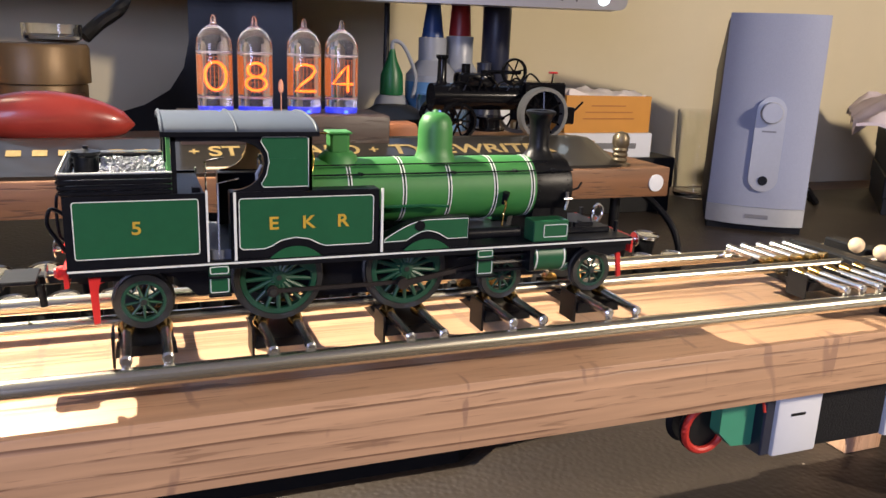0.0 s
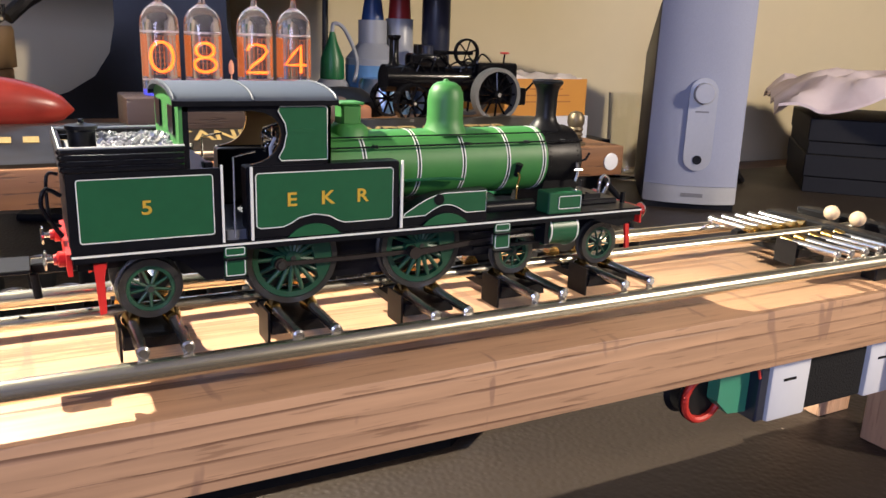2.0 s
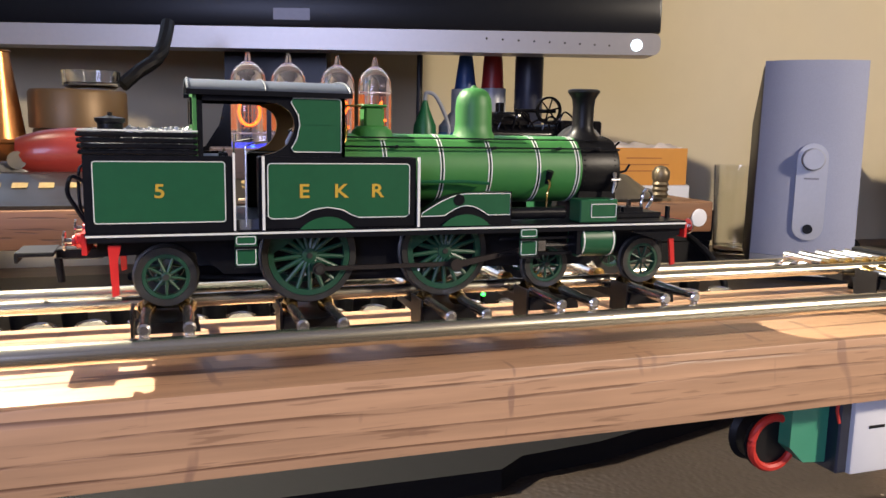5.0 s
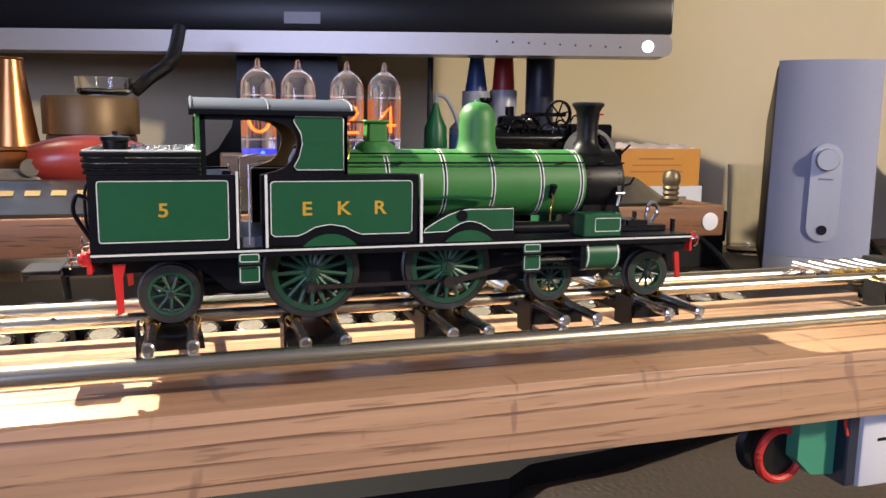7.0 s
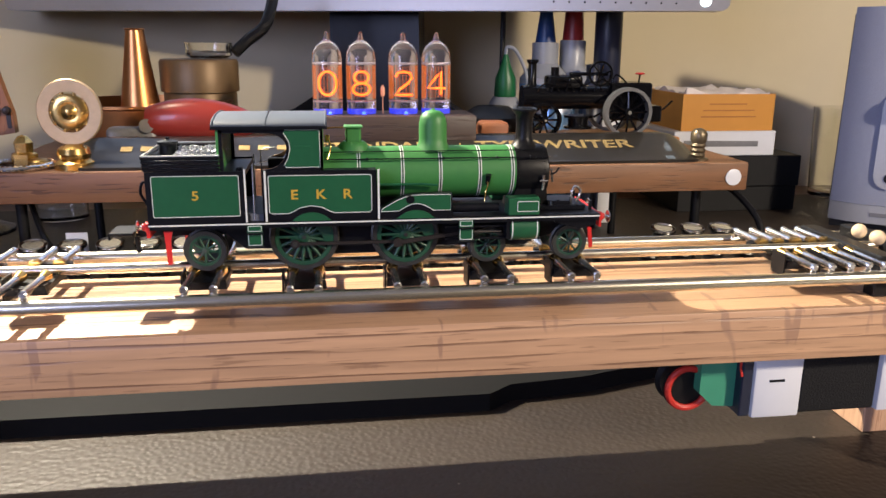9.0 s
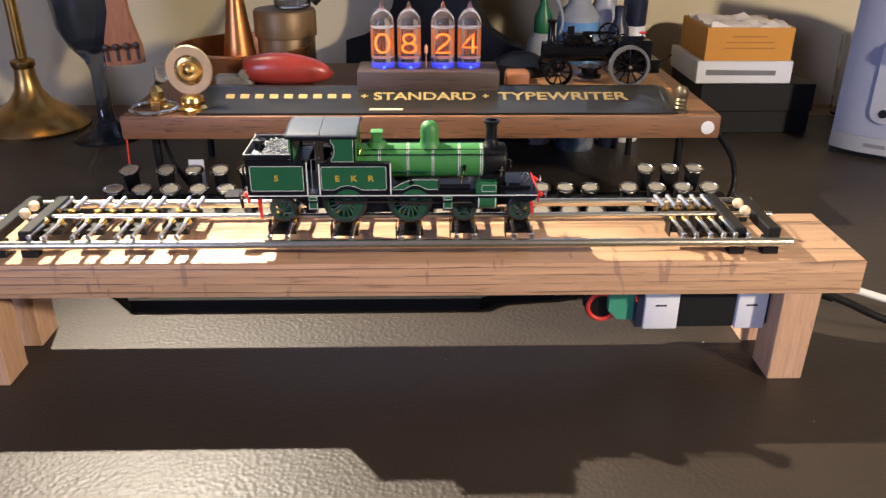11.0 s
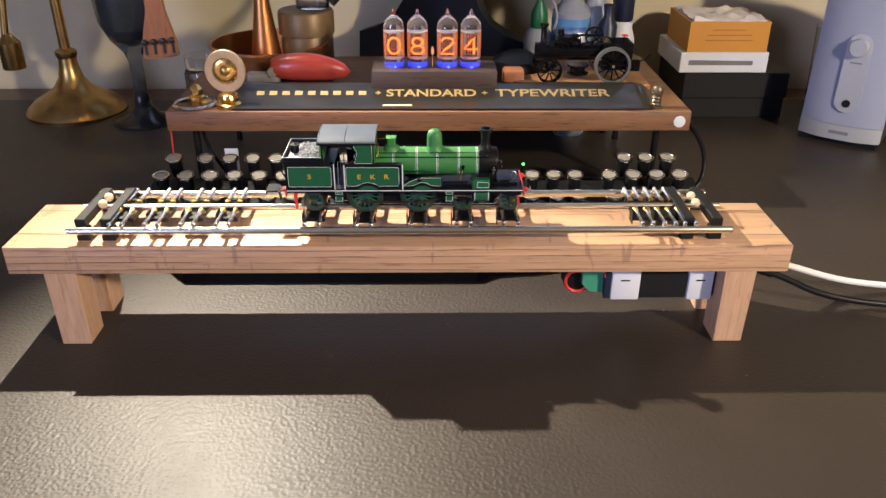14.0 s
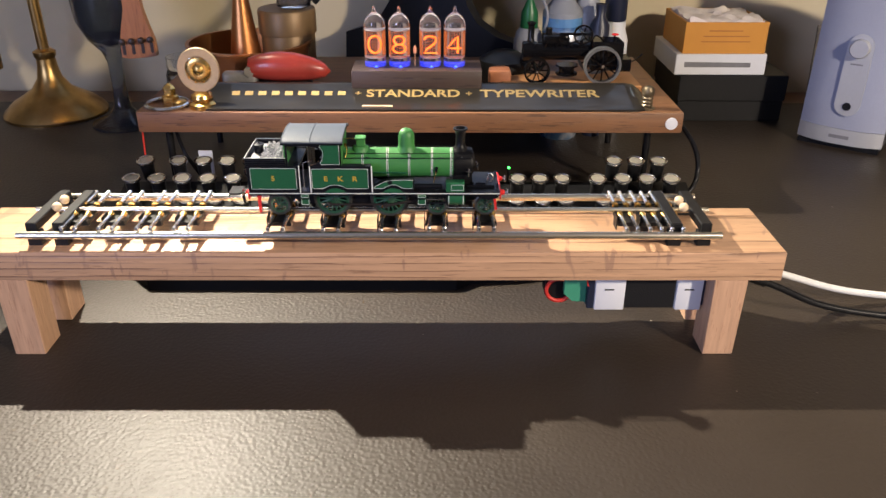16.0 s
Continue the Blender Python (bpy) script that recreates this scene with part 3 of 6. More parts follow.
bm = plate([(NEAR, 0.1212), (FAR, 0.1212), (FAR, 0.1358)] + [(CY + 0.0165 * math.cos(a), 0.1358 + 0.0030 * math.sin(a)) for a in np.linspace(0.15, math.pi - 0.15, 10)] + [(NEAR, 0.1358)], -0.0004, 0.0004)
for v in bm.verts:
    v.co = Vector((0.0471 + v.co.y, v.co.x, v.co.z))
front = part("cab_front", bm, LITGREEN, loco)
part("cab_lining", box(0.0464, 0.0466, NEAR + 0.001, FAR - 0.001, 0.1217, 0.1358), CREAM, loco, "ochre painted cab inside")
part("cab_floor", box(0.0150, 0.0470, NEAR + 0.001, FAR - 0.001, FP, 0.1075), mat("grey_floor", (0.10, 0.11, 0.14), 0.5), loco)
part("backhead", rod((0.040, CY, 0.1195), (0.0463, CY, 0.1195), 0.0088, n=24), BLACK, loco)
bm = bmesh.new()
for i in range(9):
    a = rnd.uniform(0, 6)
    bm_rod(bm, (0.038, CY + rnd.uniform(-0.008, 0.008), 0.121 + rnd.uniform(0, 0.009)), (0.0405, CY + rnd.uniform(-0.008, 0.008), 0.121 + rnd.uniform(0, 0.009)), 0.0005, n=8)
    bm_lathe(bm, (0.0375, CY + 0.007 * math.cos(a), 0.125 + 0.003 * math.sin(a)), [(0.0012, 0), (0.0012, 0.0004)], 12, "X")
part("cab_fittings", bm, STEEL, loco)
part("reverser_stand", box(0.0195, 0.0215, NEAR + 0.003, NEAR + 0.006, FP, 0.1225, bev=0.0003), BLACK, loco)
part("lever", pipe([(0.0352, NEAR + 0.006, 0.1217), (0.0350, NEAR + 0.006, 0.1250), (0.0362, NEAR + 0.006, 0.1272)], 0.0004, 6), WHITEPLASTIC, loco)
rf = [(CY + 0.0178 * c, 0.1360 + 0.0030 * s) for c, s in [(math.cos(a), math.sin(a)) for a in np.linspace(0, math.pi, 17)]]
bm = bmesh.new()
vs = [[bm.verts.new((x, y, z + dz)) for y, z in rf] for x, dz in ((0.0128, 0), (0.0490, 0))]
vb = [[bm.verts.new((x, y, z - 0.0008)) for y, z in rf] for x in (0.0128, 0.0490)]
for i in range(16):
    bm.faces.new((vs[0][i], vs[0][i + 1], vs[1][i + 1], vs[1][i]))
    bm.faces.new((vb[0][i], vb[1][i], vb[1][i + 1], vb[0][i + 1]))
    for e in (0, 1):
        bm.faces.new((vs[e][i], vs[e][i + 1], vb[e][i + 1], vb[e][i]))
for j in (0, 16):
    bm.faces.new((vs[0][j], vs[1][j], vb[1][j], vb[0][j]))
roof = part("cab_roof", bm, ROOF, loco, "grey arched cab roof")
for x in (0.0133, 0.0297, 0.0485):
    part("roof_rib", pipe([(x, y, z + 0.0001) for y, z in rf], 0.0003, 6), ROOF, roof)
both(lambda y, s: part("gutter", box(0.0128, 0.0490, y + s * 0.0010 - 0.0004, y + s * 0.0010 + 0.0004, 0.1350, 0.1361), BLACK, roof))

# boiler and smokebox
BC, BR = 0.1182, 0.0089
part("boiler", rod((0.0475, CY, BC), (0.1135, CY, BC), BR, n=48), LITGREEN, loco)
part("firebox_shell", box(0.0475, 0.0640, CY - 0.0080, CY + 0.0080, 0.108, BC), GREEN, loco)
sm = bmesh.new()
bm_lathe(sm, (0, CY, BC), [(0.0090, 0.1136), (0.0091, 0.1240), (0.0088, 0.1250), (0.0070, 0.1252), (0.0066, 0.1258), (0.0030, 0.1265), (0.0006, 0.1267)], 48, "X")
smoke = part("smokebox", sm, SOOT, loco)
bm = bmesh.new()
for ring_x in (0.1143, 0.1234):
    for i in range(40):
        a = 2 * math.pi * i / 40
        bmesh.ops.create_icosphere(bm, subdivisions=1, radius=0.00022, matrix=Matrix.Translation((ring_x, CY + 0.0091 * math.cos(a), BC + 0.0091 * math.sin(a))))
part("rivets", bm, SOOT, smoke)
part("smokebox_saddle", plate([(0.1120, FP), (0.1255, FP), (0.1245, 0.1150), (0.1145, 0.1150)], CY - 0.0070, CY + 0.0070), SOOT, loco)
part("door_dart", pipe([(0.1262, CY, BC), (0.1282, CY - 0.0005, BC), (0.1284, CY - 0.0012, BC - 0.0045)], 0.0004, 6), STEEL, smoke)
part("lamp_iron", pipe([(0.1260, CY - 0.0065, 0.1175), (0.1280, CY - 0.0066, 0.1180), (0.1292, CY - 0.0066, 0.1198)], 0.00035, 6), BLACK, smoke)
part("lubricator", pipe([(0.1225, CY - 0.0095, 0.1125), (0.1228, CY - 0.0100, 0.1150), (0.1228, CY - 0.0098, 0.1178)], 0.0006, 8), STEEL, smoke)
part("lubricator_handle", rod((0.1214, CY - 0.0103, 0.1158), (0.1242, CY - 0.0103, 0.1158), 0.0004, n=8), STEEL, smoke)
for x in (0.0592, 0.0740, 0.0870, 0.1007, 0.1122):
    for dx, mt, rr in ((-0.00042, WHITE, 0.00897), (0.0, BLACK, 0.00900), (0.00042, WHITE, 0.00897)):
        part("boiler_band", lathe((x + dx, CY, BC), [(0.008, -0.00014), (rr, -0.00014), (rr, 0.00014), (0.008, 0.00014)], 48, "X"), mt, loco)
ch = bmesh.new()
bm_lathe(ch, (0.1177, CY, 0), [(0.0052, 0.1262), (0.0042, 0.1274), (0.0033, 0.1286), (0.0029, 0.1300), (0.0029, 0.1350), (0.0032, 0.1374), (0.0040, 0.1387), (0.0044, 0.1391), (0.0044, 0.1397), (0.0038, 0.1400), (0.0030, 0.1399), (0.0027, 0.1360), (0.0001, 0.1358)], 36)
part("chimney", ch, SOOT, loco)
dm = bmesh.new()
bm_lathe(dm, (0.0853, CY, 0), [(0.0062, 0.1256), (0.0056, 0.1270), (0.0050, 0.1282), (0.0048, 0.1300), (0.0048, 0.1345), (0.0045, 0.1366), (0.0037, 0.1382), (0.0024, 0.1391), (0.0008, 0.1394), (0.0007, 0.1397), (0.0003, 0.1400)], 36)
part("dome", dm, LITGREEN, loco)
sv = bmesh.new()
bm_box(sv, 0.0552, 0.0604, CY - 0.0028, CY + 0.0028, 0.1285, 0.1338, bev=0.0006)
bm_box(sv, 0.0546, 0.0610, CY - 0.0034, CY + 0.0034, 0.1336, 0.1343, bev=0.0003)
bm_lathe(sv, (0.0578, CY, 0), [(0.0056, 0.1255), (0.0050, 0.1278), (0.0036, 0.1290)], 24)
part("safety_valve_cover", sv, LITGREEN, loco)
bm = pipe(smooth_curve([(0.0480, CY - 0.002, 0.1335), (0.0508, CY - 0.002, 0.1338), (0.0545, CY - 0.002, 0.1338)]), 0.0003, 6)
bm_pipe(bm, smooth_curve([(0.0490, CY - 0.005, 0.1310), (0.0500, CY - 0.006, 0.1285), (0.0496, CY - 0.007, 0.1260), (0.0488, CY - 0.008, 0.1240)]), 0.0003, 6)
bm_box(bm, 0.0482, 0.0498, CY - 0.0055, CY - 0.0040, 0.1295, 0.1318, bev=0.0003)
part("whistle_pipes", bm, BRASS, loco)
# handrails with knobs
for s in (-1, 1):
    y = CY + s * 0.0092
    h = part("handrail", pipe([(0.0480, y, 0.1240), (0.1200, y, 0.1240), (0.1245, y - s * 0.0005, 0.1238), (0.1258, CY + s * 0.006, 0.1236)], 0.00024, 6), BLACK, loco)
    for x in (0.062, 0.088, 0.1065, 0.1185):
        part("handrail_knob", rod((x, CY + s * 0.0070, 0.1238), (x, y, 0.1240), 0.00045, n=8), BLACK, h)
    y2 = CY + s * 0.0070
    part("ejector_pipe", pipe([(0.0480, y2, 0.1262), (0.1170, y2, 0.1262)], 0.0002, 6), BLACK, loco)
    part("feed_pipe", pipe(smooth_curve([(0.1030, CY + s * 0.0085, 0.1165), (0.1030, CY + s * 0.0108, 0.1150), (0.1022, CY + s * 0.0112, 0.1125), (0.1018, CY + s * 0.0116, 0.1090)]), 0.0003, 6), BRASS, loco)
    part("clack_valve", rod((0.1032, CY + s * 0.0088, 0.1148), (0.1034, CY + s * 0.0100, 0.1182), 0.0007, 0.0010, n=10), BLACK, loco)
    part("side_pipe", pipe([(0.0650, CY + s * 0.0104, 0.1155), (0.0800, CY + s * 0.0104, 0.1155), (0.0860, CY + s * 0.0104, 0.1150)], 0.00045, 6), GREEN, loco)
    part("sand_pipe", rod((0.0905, CY + s * 0.0125, 0.1075), (0.1065, CY + s * 0.0125, 0.1075), 0.0016, n=12), BLACK, loco)

# cylinders, steps, sandboxes
def lower(y, s):
    yo, yi = y + s * 0.0003, y - s * 0.0055
    a, b = min(yo, yi), max(yo, yi)
    cc = (0, y - s * 0.0042, 0.1002)
    cyl = part("cylinder", lathe(cc, [(0.0040, 0.1100), (0.0045, 0.1103), (0.0045, 0.1200), (0.0040, 0.1203)], 36, "X"), GREEN, loco)
    for x in (0.1108, 0.1195):
        part("lining", lathe(cc, [(0.0044, x - 0.0002), (0.00456, x - 0.0002), (0.00456, x + 0.0002), (0.0044, x + 0.0002)], 36, "X"), WHITE, cyl)
    part("cylinder_end", box(0.1088, 0.1104, a + 0.0006, b - 0.0006, 0.0968, 0.1035), BLACK, loco)
    sb = part("sandbox", box(0.1090, 0.1200, a - 0.0001, b + 0.0001, FP, 0.1112, bev=0.0003), GREEN, loco)
    part("lining", line(rrect(0.1122, 0.1195, 0.1066, 0.1100, 0.0004), yo + s * 0.0002), WHITE, sb)
    for x0 in (0.0224, 0.0922):
        st = part("step_hanger", plate(rrect(x0, x0 + 0.0048, 0.0972, FP - 0.0012, 0.0005), y + s * 0.0002, y + s * 0.0007), GREEN, loco)
        for z0, z1 in ((0.1021, FP - 0.0014), (0.0974, 0.1010)):
            part("lining", line(rrect(x0 + 0.0003, x0 + 0.0045, z0, z1, 0.0004), y + s * 0.0007, 0.00013), WHITE, st)
        part("tread", box(x0 - 0.0002, x0 + 0.0050, min(y, y + s * 0.0020), max(y, y + s * 0.0020), 0.1012, 0.1017), BLACK, st)
        part("tread", box(x0 - 0.0002, x0 + 0.0050, min(y, y + s * 0.0020), max(y, y + s * 0.0020), 0.0966, 0.0971), BLACK, st)
    part("guard_iron", plate([(-0.0042, 0.1022), (-0.0015, 0.1022), (-0.0022, 0.0990), (-0.0022, 0.0912), (-0.0036, 0.0908)], y + 0.002 - 0.0004, y + 0.002 + 0.0004), RED, loco)
    part("guard_iron", plate([(0.1378, 0.1000), (0.1392, 0.1000), (0.1400, 0.0930), (0.1388, 0.0926)], y + s * -0.002 - 0.0004, y + s * -0.002 + 0.0004), RED, loco)
    for x, d in ((-0.0085, -1), (0.1418, 1)):
        by = CY + s * 0.0112
        bf = part("buffer", lathe((x, by, 0.1030), [(0.0017, 0.0), (0.0017, d * 0.0020), (0.0012, d * 0.0024), (0.0011, d * 0.0030)], 20, "X"), RED, loco)
        part("buffer_head", lathe((x + d * 0.0030, by, 0.1030), [(0.0006, 0), (0.0006, d * 0.0012), (0.0021, d * 0.0013), (0.0022, d * 0.0017), (0.0012, d * 0.0020)], 20, "X"), STEEL, bf)
    part("slide_bar", box(0.0880, 0.1088, y + s * -0.0030 - 0.0006, y + s * -0.0030 + 0.0006, 0.1008, 0.1015), BLACK, loco)
    part("slide_bar", box(0.0880, 0.1088, y + s * -0.0030 - 0.0006, y + s * -0.0030 + 0.0006, 0.0966, 0.0973), BLACK, loco)


both(lower)
part("buffer_beam", box(-0.0092, -0.0082, NEAR, FAR, 0.1005, FP), RED, loco)
part("buffer_beam", box(0.1414, 0.1421, NEAR, FAR, 0.1005, FP), RED, loco)
bm = bmesh.new()
bm_box(bm, -0.0160, -0.0060, CY - 0.0022, CY + 0.0022, 0.0975, 0.1000, bev=0.0003)
bm_box(bm, -0.0235, -0.0160, CY - 0.0060, CY + 0.0060, 0.0988, 0.0998, bev=0.0002)
bm_box(bm, -0.0240, -0.0232, CY - 0.0060, CY + 0.0060, 0.0975, 0.0998, bev=0.0002)
bm_rod(bm, (-0.0155, CY - 0.003, 0.0980), (-0.0150, CY - 0.003, 0.0925), 0.0009, n=10)
part("coupling", bm, PLASTIC, loco, "black plastic tension-lock coupling")
bm = bmesh.new()
bm_pipe(bm, smooth_curve([(-0.0088, CY - 0.004, 0.1150), (-0.0118, CY - 0.004, 0.1165), (-0.0128, CY - 0.004, 0.1130), (-0.0112, CY - 0.004, 0.1095), (-0.0092, CY - 0.004, 0.1060)]), 0.0005, 8)
bm_pipe(bm, smooth_curve([(-0.0088, CY + 0.006, 0.1180), (-0.0112, CY + 0.006, 0.1175), (-0.0112, CY + 0.006, 0.1080), (-0.0090, CY + 0.006, 0.1060)]), 0.0004, 8)
part("vacuum_hose", bm, BLACK, loco)
bm = bmesh.new()
bm_pipe(bm, smooth_curve([(0.1340, CY - 0.006, FP), (0.1342, CY - 0.006, 0.1105), (0.1356, CY - 0.006, 0.1128), (0.1374, CY - 0.006, 0.1116), (0.1372, CY - 0.006, 0.1096), (0.1360, CY - 0.006, 0.1075)]), 0.0005, 8)
part("front_hose", bm, STEEL, loco)
bm = bmesh.new()
bm_box(bm, 0.1215, 0.1385, CY - 0.0095, CY + 0.0095, FP, 0.1068, bev=0.0003)
bm_box(bm, 0.1270, 0.1330, CY - 0.0085, CY - 0.0070, 0.1068, 0.1082)
part("front_platform", bm, BLACK, loco)
for lx, ly in ((0.1255, CY - 0.008), (0.1400, CY - 0.010), (0.1400, CY + 0.010), (0.1290, CY - 0.0075)):
    part("lamp_bracket", box(lx - 0.0004, lx + 0.0004, ly - 0.0006, ly + 0.0006, FP, 0.1085), BLACK, loco)

# wheels
def wheel(name, x, r, side, spokes, weight=None, hubr=0.16):
    """A spoked wheel whose origin lies on its axle; side -1 is the near one."""
    z = {"rear": 0.0939, "b1": 0.0934, "b2": 0.0934}.get(name, 0.0978)
    y = CY + side * 0.0092
    c = (x, y, z)
    rim = bmesh.new()
    y0, y1 = (-side) * 0.0024, side * 0.0002
    q = 0.86 if weight else 0.76
    bm_lathe(rim, c, [(r * q, y0), (r + 0.0006, y0), (r + 0.0006, y0 * 0.75), (r, y0 * 0.65), (r, y1), (r * (q + 0.02), y1), (r * q, y0)], 44, "Y")
    w = part("driving_wheel" if weight else "carrying_wheel", rim, DULLSTEEL, loco, at=c)
    sp = bmesh.new()
    bm_lathe(sp, c, [(r * (q - 0.11), y0 * 0.7), (r * (q + 0.01), y0 * 0.7), (r * (q + 0.01), y1 * 0.6), (r * (q - 0.11), y1 * 0.6), (r * (q - 0.11), y0 * 0.7)], 44, "Y")
    bm_lathe(sp, c, [(r * hubr, y0 * 0.7), (r * hubr, y1 * 2), (r * hubr * 0.5, y1 * 3)], 20, "Y")
    for i in range(spokes):
        a = 2 * math.pi * (i + 0.5) / spokes
        d = Vector((math.sin(a), 0, math.cos(a)))
        v = Vector(c) + Vector((0, y0 * 0.2, 0))
        bm_rod(sp, v + d * r * hubr * 0.7, v + d * r * (q - 0.06), r * 0.062, r * 0.045, 8)
    if weight:
        out = [(x + r * 0.80 * math.sin(a), z - r * 0.80 * math.cos(a)) for a in np.linspace(-0.95, 0.95, 15)]
        bm_plate(sp, out, *sorted((y + y0 * 0.6, y + y1)))
        bm_lathe(sp, (x, y, z + 0.0036), [(0.0017, y0 * 0.4), (0.0017, y1 * 3)], 16, "Y")
    part("spokes", sp, WHEELGREEN, w)
    part("axle", rod((x, y, z), (x, CY, z), 0.0012, n=12), DULLSTEEL, w)
    part("axle_end", lathe(c, [(0.0007, y1), (0.0007, y1 + side * 0.0006)], 12, "Y"), DULLSTEEL, w)
    if weight:
        part("crank_pin", rod((x, y, z + 0.0036), (x, y + side * 0.0030, z + 0.0036), 0.0009, n=12), DULLSTEEL, w)
    return w


DRIVERS = []
for sd in (-1, 1):
    wheel("rear", WX["rear"], WR["rear"], sd, 9)
    wheel("b1", WX["b1"], WR["b1"], sd, 9)
    wheel("b2", WX["b2"], WR["b2"], sd, 9)
    for k in ("d1", "d2"):
        DRIVERS.append((wheel(k, WX[k], WR[k], sd, 17, True), Vector((WX[k], CY + sd * 0.0092, 0.0978)), sd))
RODS, MAINS, CROSS = [], [], []
CRANK, DZ = 0.0036, 0.0978
for sd in (-1, 1):
    y = CY + sd * 0.0112
    o = (WX["d1"], y, DZ)
    bm = bmesh.new()
    bm_box(bm, WX["d1"], WX["d2"], y - 0.0004, y + 0.0004, DZ - 0.0005, DZ + 0.0005)
    for k in ("d1", "d2"):
        bm_lathe(bm, (WX[k], y, DZ), [(0.0015, -0.0006), (0.0015, 0.0006)], 16, "Y")
    RODS.append((part("coupling_rod", bm, RODSTEEL, loco, at=o), Vector(o)))
    y = CY + sd * 0.0128
    o = (WX["d2"], y, DZ)
    L = 0.0235
    bm = bmesh.new()
    bm_plate(bm, [(WX["d2"], DZ - 0.0008), (WX["d2"] + L, DZ - 0.0005), (WX["d2"] + L, DZ + 0.0005), (WX["d2"], DZ + 0.0008)], y - 0.0004, y + 0.0004)
    bm_lathe(bm, (WX["d2"], y, DZ), [(0.0016, -0.0006), (0.0016, 0.0006)], 16, "Y")
    bm_lathe(bm, (WX["d2"] + L, y, DZ), [(0.0010, -0.0006), (0.0010, 0.0006)], 12, "Y")
    MAINS.append((part("connecting_rod", bm, RODSTEEL, loco, at=o), Vector(o), L))
    o = (WX["d2"] + L, y, 0.0990)
    bm = box(WX["d2"] + L - 0.0012, WX["d2"] + L + 0.0012, y - 0.0012, y + 0.0012, 0.0975, 0.1006, bev=0.0002)
    bm_rod(bm, (WX["d2"] + L, y, 0.0990), (WX["d2"] + L + 0.0125, y, 0.0990), 0.00055, n=10)
    CROSS.append((part("crosshead", bm, STEEL, loco, at=o), Vector(o)))

for k in ("rear", "d1", "d2", "b1", "b2"):
    rz = {"rear": 0.0939, "d1": 0.0978, "d2": 0.0978}.get(k, 0.0934) - math.sqrt((WR[k] + 0.0021) ** 2 - 0.0045 ** 2)
    carriage(WX[k], rz, label="black roller carriage carrying a locomotive wheel")
for x in (-0.1155, -0.0933, -0.0708, -0.0486):
    carriage(x, 0.0863, 0.0040, "spare black roller carriage with bright steel rollers")
for x in (0.2204, 0.2346, 0.2478 - 0.0002):
    carriage(x, 0.0863, 0.0034, "spare black roller carriage with bright steel rollers")

# ---- the geared motor and cables under the bench ----
motor = thing("geared_motor", (0.228, 0.213, BB), "small motor drive hung beneath the bench, white, black and green", "motor")
part("clamp", box(0.2036, 0.2228, 0.1925, 0.234, 0.0256, BB - 0.0002, bev=0.0010, seg=2), WHITEPLASTIC, motor)
part("body", box(0.2231, 0.2548, 0.1938, 0.233, 0.0262, BB - 0.0003, bev=0.0008), mat("rubber_black", (0.009, 0.009, 0.010), 0.6, var=0.3, scale=900, bump=0.5, bscale=1200), motor)
part("clamp", box(0.2551, 0.2718, 0.1925, 0.234, 0.0256, BB - 0.0002, bev=0.0010, seg=2), WHITEPLASTIC, motor)
for x in (0.2095, 0.2600):
    part("slot", box(x, x + 0.006, 0.1922, 0.1926, 0.0402, 0.0411), PLASTIC, motor)
part("plate", box(0.1990, 0.2034, 0.1935, 0.232, 0.0262, BB - 0.0002, bev=0.0005), NAVY, motor)
part("plate", box(0.2721, 0.2733, 0.1935, 0.232, 0.0285, BB - 0.0002, bev=0.0003), NAVY, motor)
part("mount", plate([(0.1850, BB - 0.0002), (0.1989, BB - 0.0002), (0.1989, 0.0285), (0.1905, 0.0292), (0.1850, 0.0345)], 0.198, 0.222), GREENPLASTIC, motor)
part("pulley", lathe((0.1815, 0.207, 0.0352), [(0.0088, -0.004), (0.0090, -0.0036), (0.0076, -0.002), (0.0076, 0.002), (0.0090, 0.0036), (0.0088, 0.004)], 32, "Y"), PLASTIC, motor)
part("belt", pipe([(0.1822 + 0.0080 * math.cos(a), 0.2022, 0.0350 + 0.0080 * math.sin(a)) for a in np.linspace(0, 2 * math.pi, 32, endpoint=False)], 0.0013, 8, True), REDRUBBER, motor, "red drive belt")
part("wire", pipe([(0.1990, 0.195, 0.0535), (0.1985, 0.1945, 0.046), (0.1990, 0.1938, 0.0425)], 0.0005, 6), REDRUBBER, motor)
WHITECABLE = mat("white_cable", (0.7, 0.69, 0.66), 0.45, var=0.06)
solid("power_cable", pipe(smooth_curve([(0.270, 0.222, 0.047), (0.305, 0.228, 0.043), (0.345, 0.238, 0.026), (0.40, 0.244, 0.009), (0.48, 0.243, 0.0032), (0.62, 0.232, 0.0032), (0.90, 0.21, 0.0032)], 8), 0.0024, 12), WHITECABLE, (0.45, 0.24, 0), "thick white power cable lying on the desk", "cable")
bm = pipe(smooth_curve([(0.268, 0.214, 0.046), (0.300, 0.216, 0.041), (0.330, 0.220, 0.028), (0.372, 0.222, 0.010), (0.44, 0.219, 0.0026), (0.60, 0.205, 0.0026), (0.85, 0.18, 0.0026)], 8), 0.0024, 12)
bm_rod(bm, (0.300, 0.216, 0.041), (0.322, 0.219, 0.0315), 0.0040, 0.0034, 16)
solid("thin_cable", bm, PLASTIC, (0.4, 0.22, 0), "black cable with a ribbed plug beside the bench", "cable")

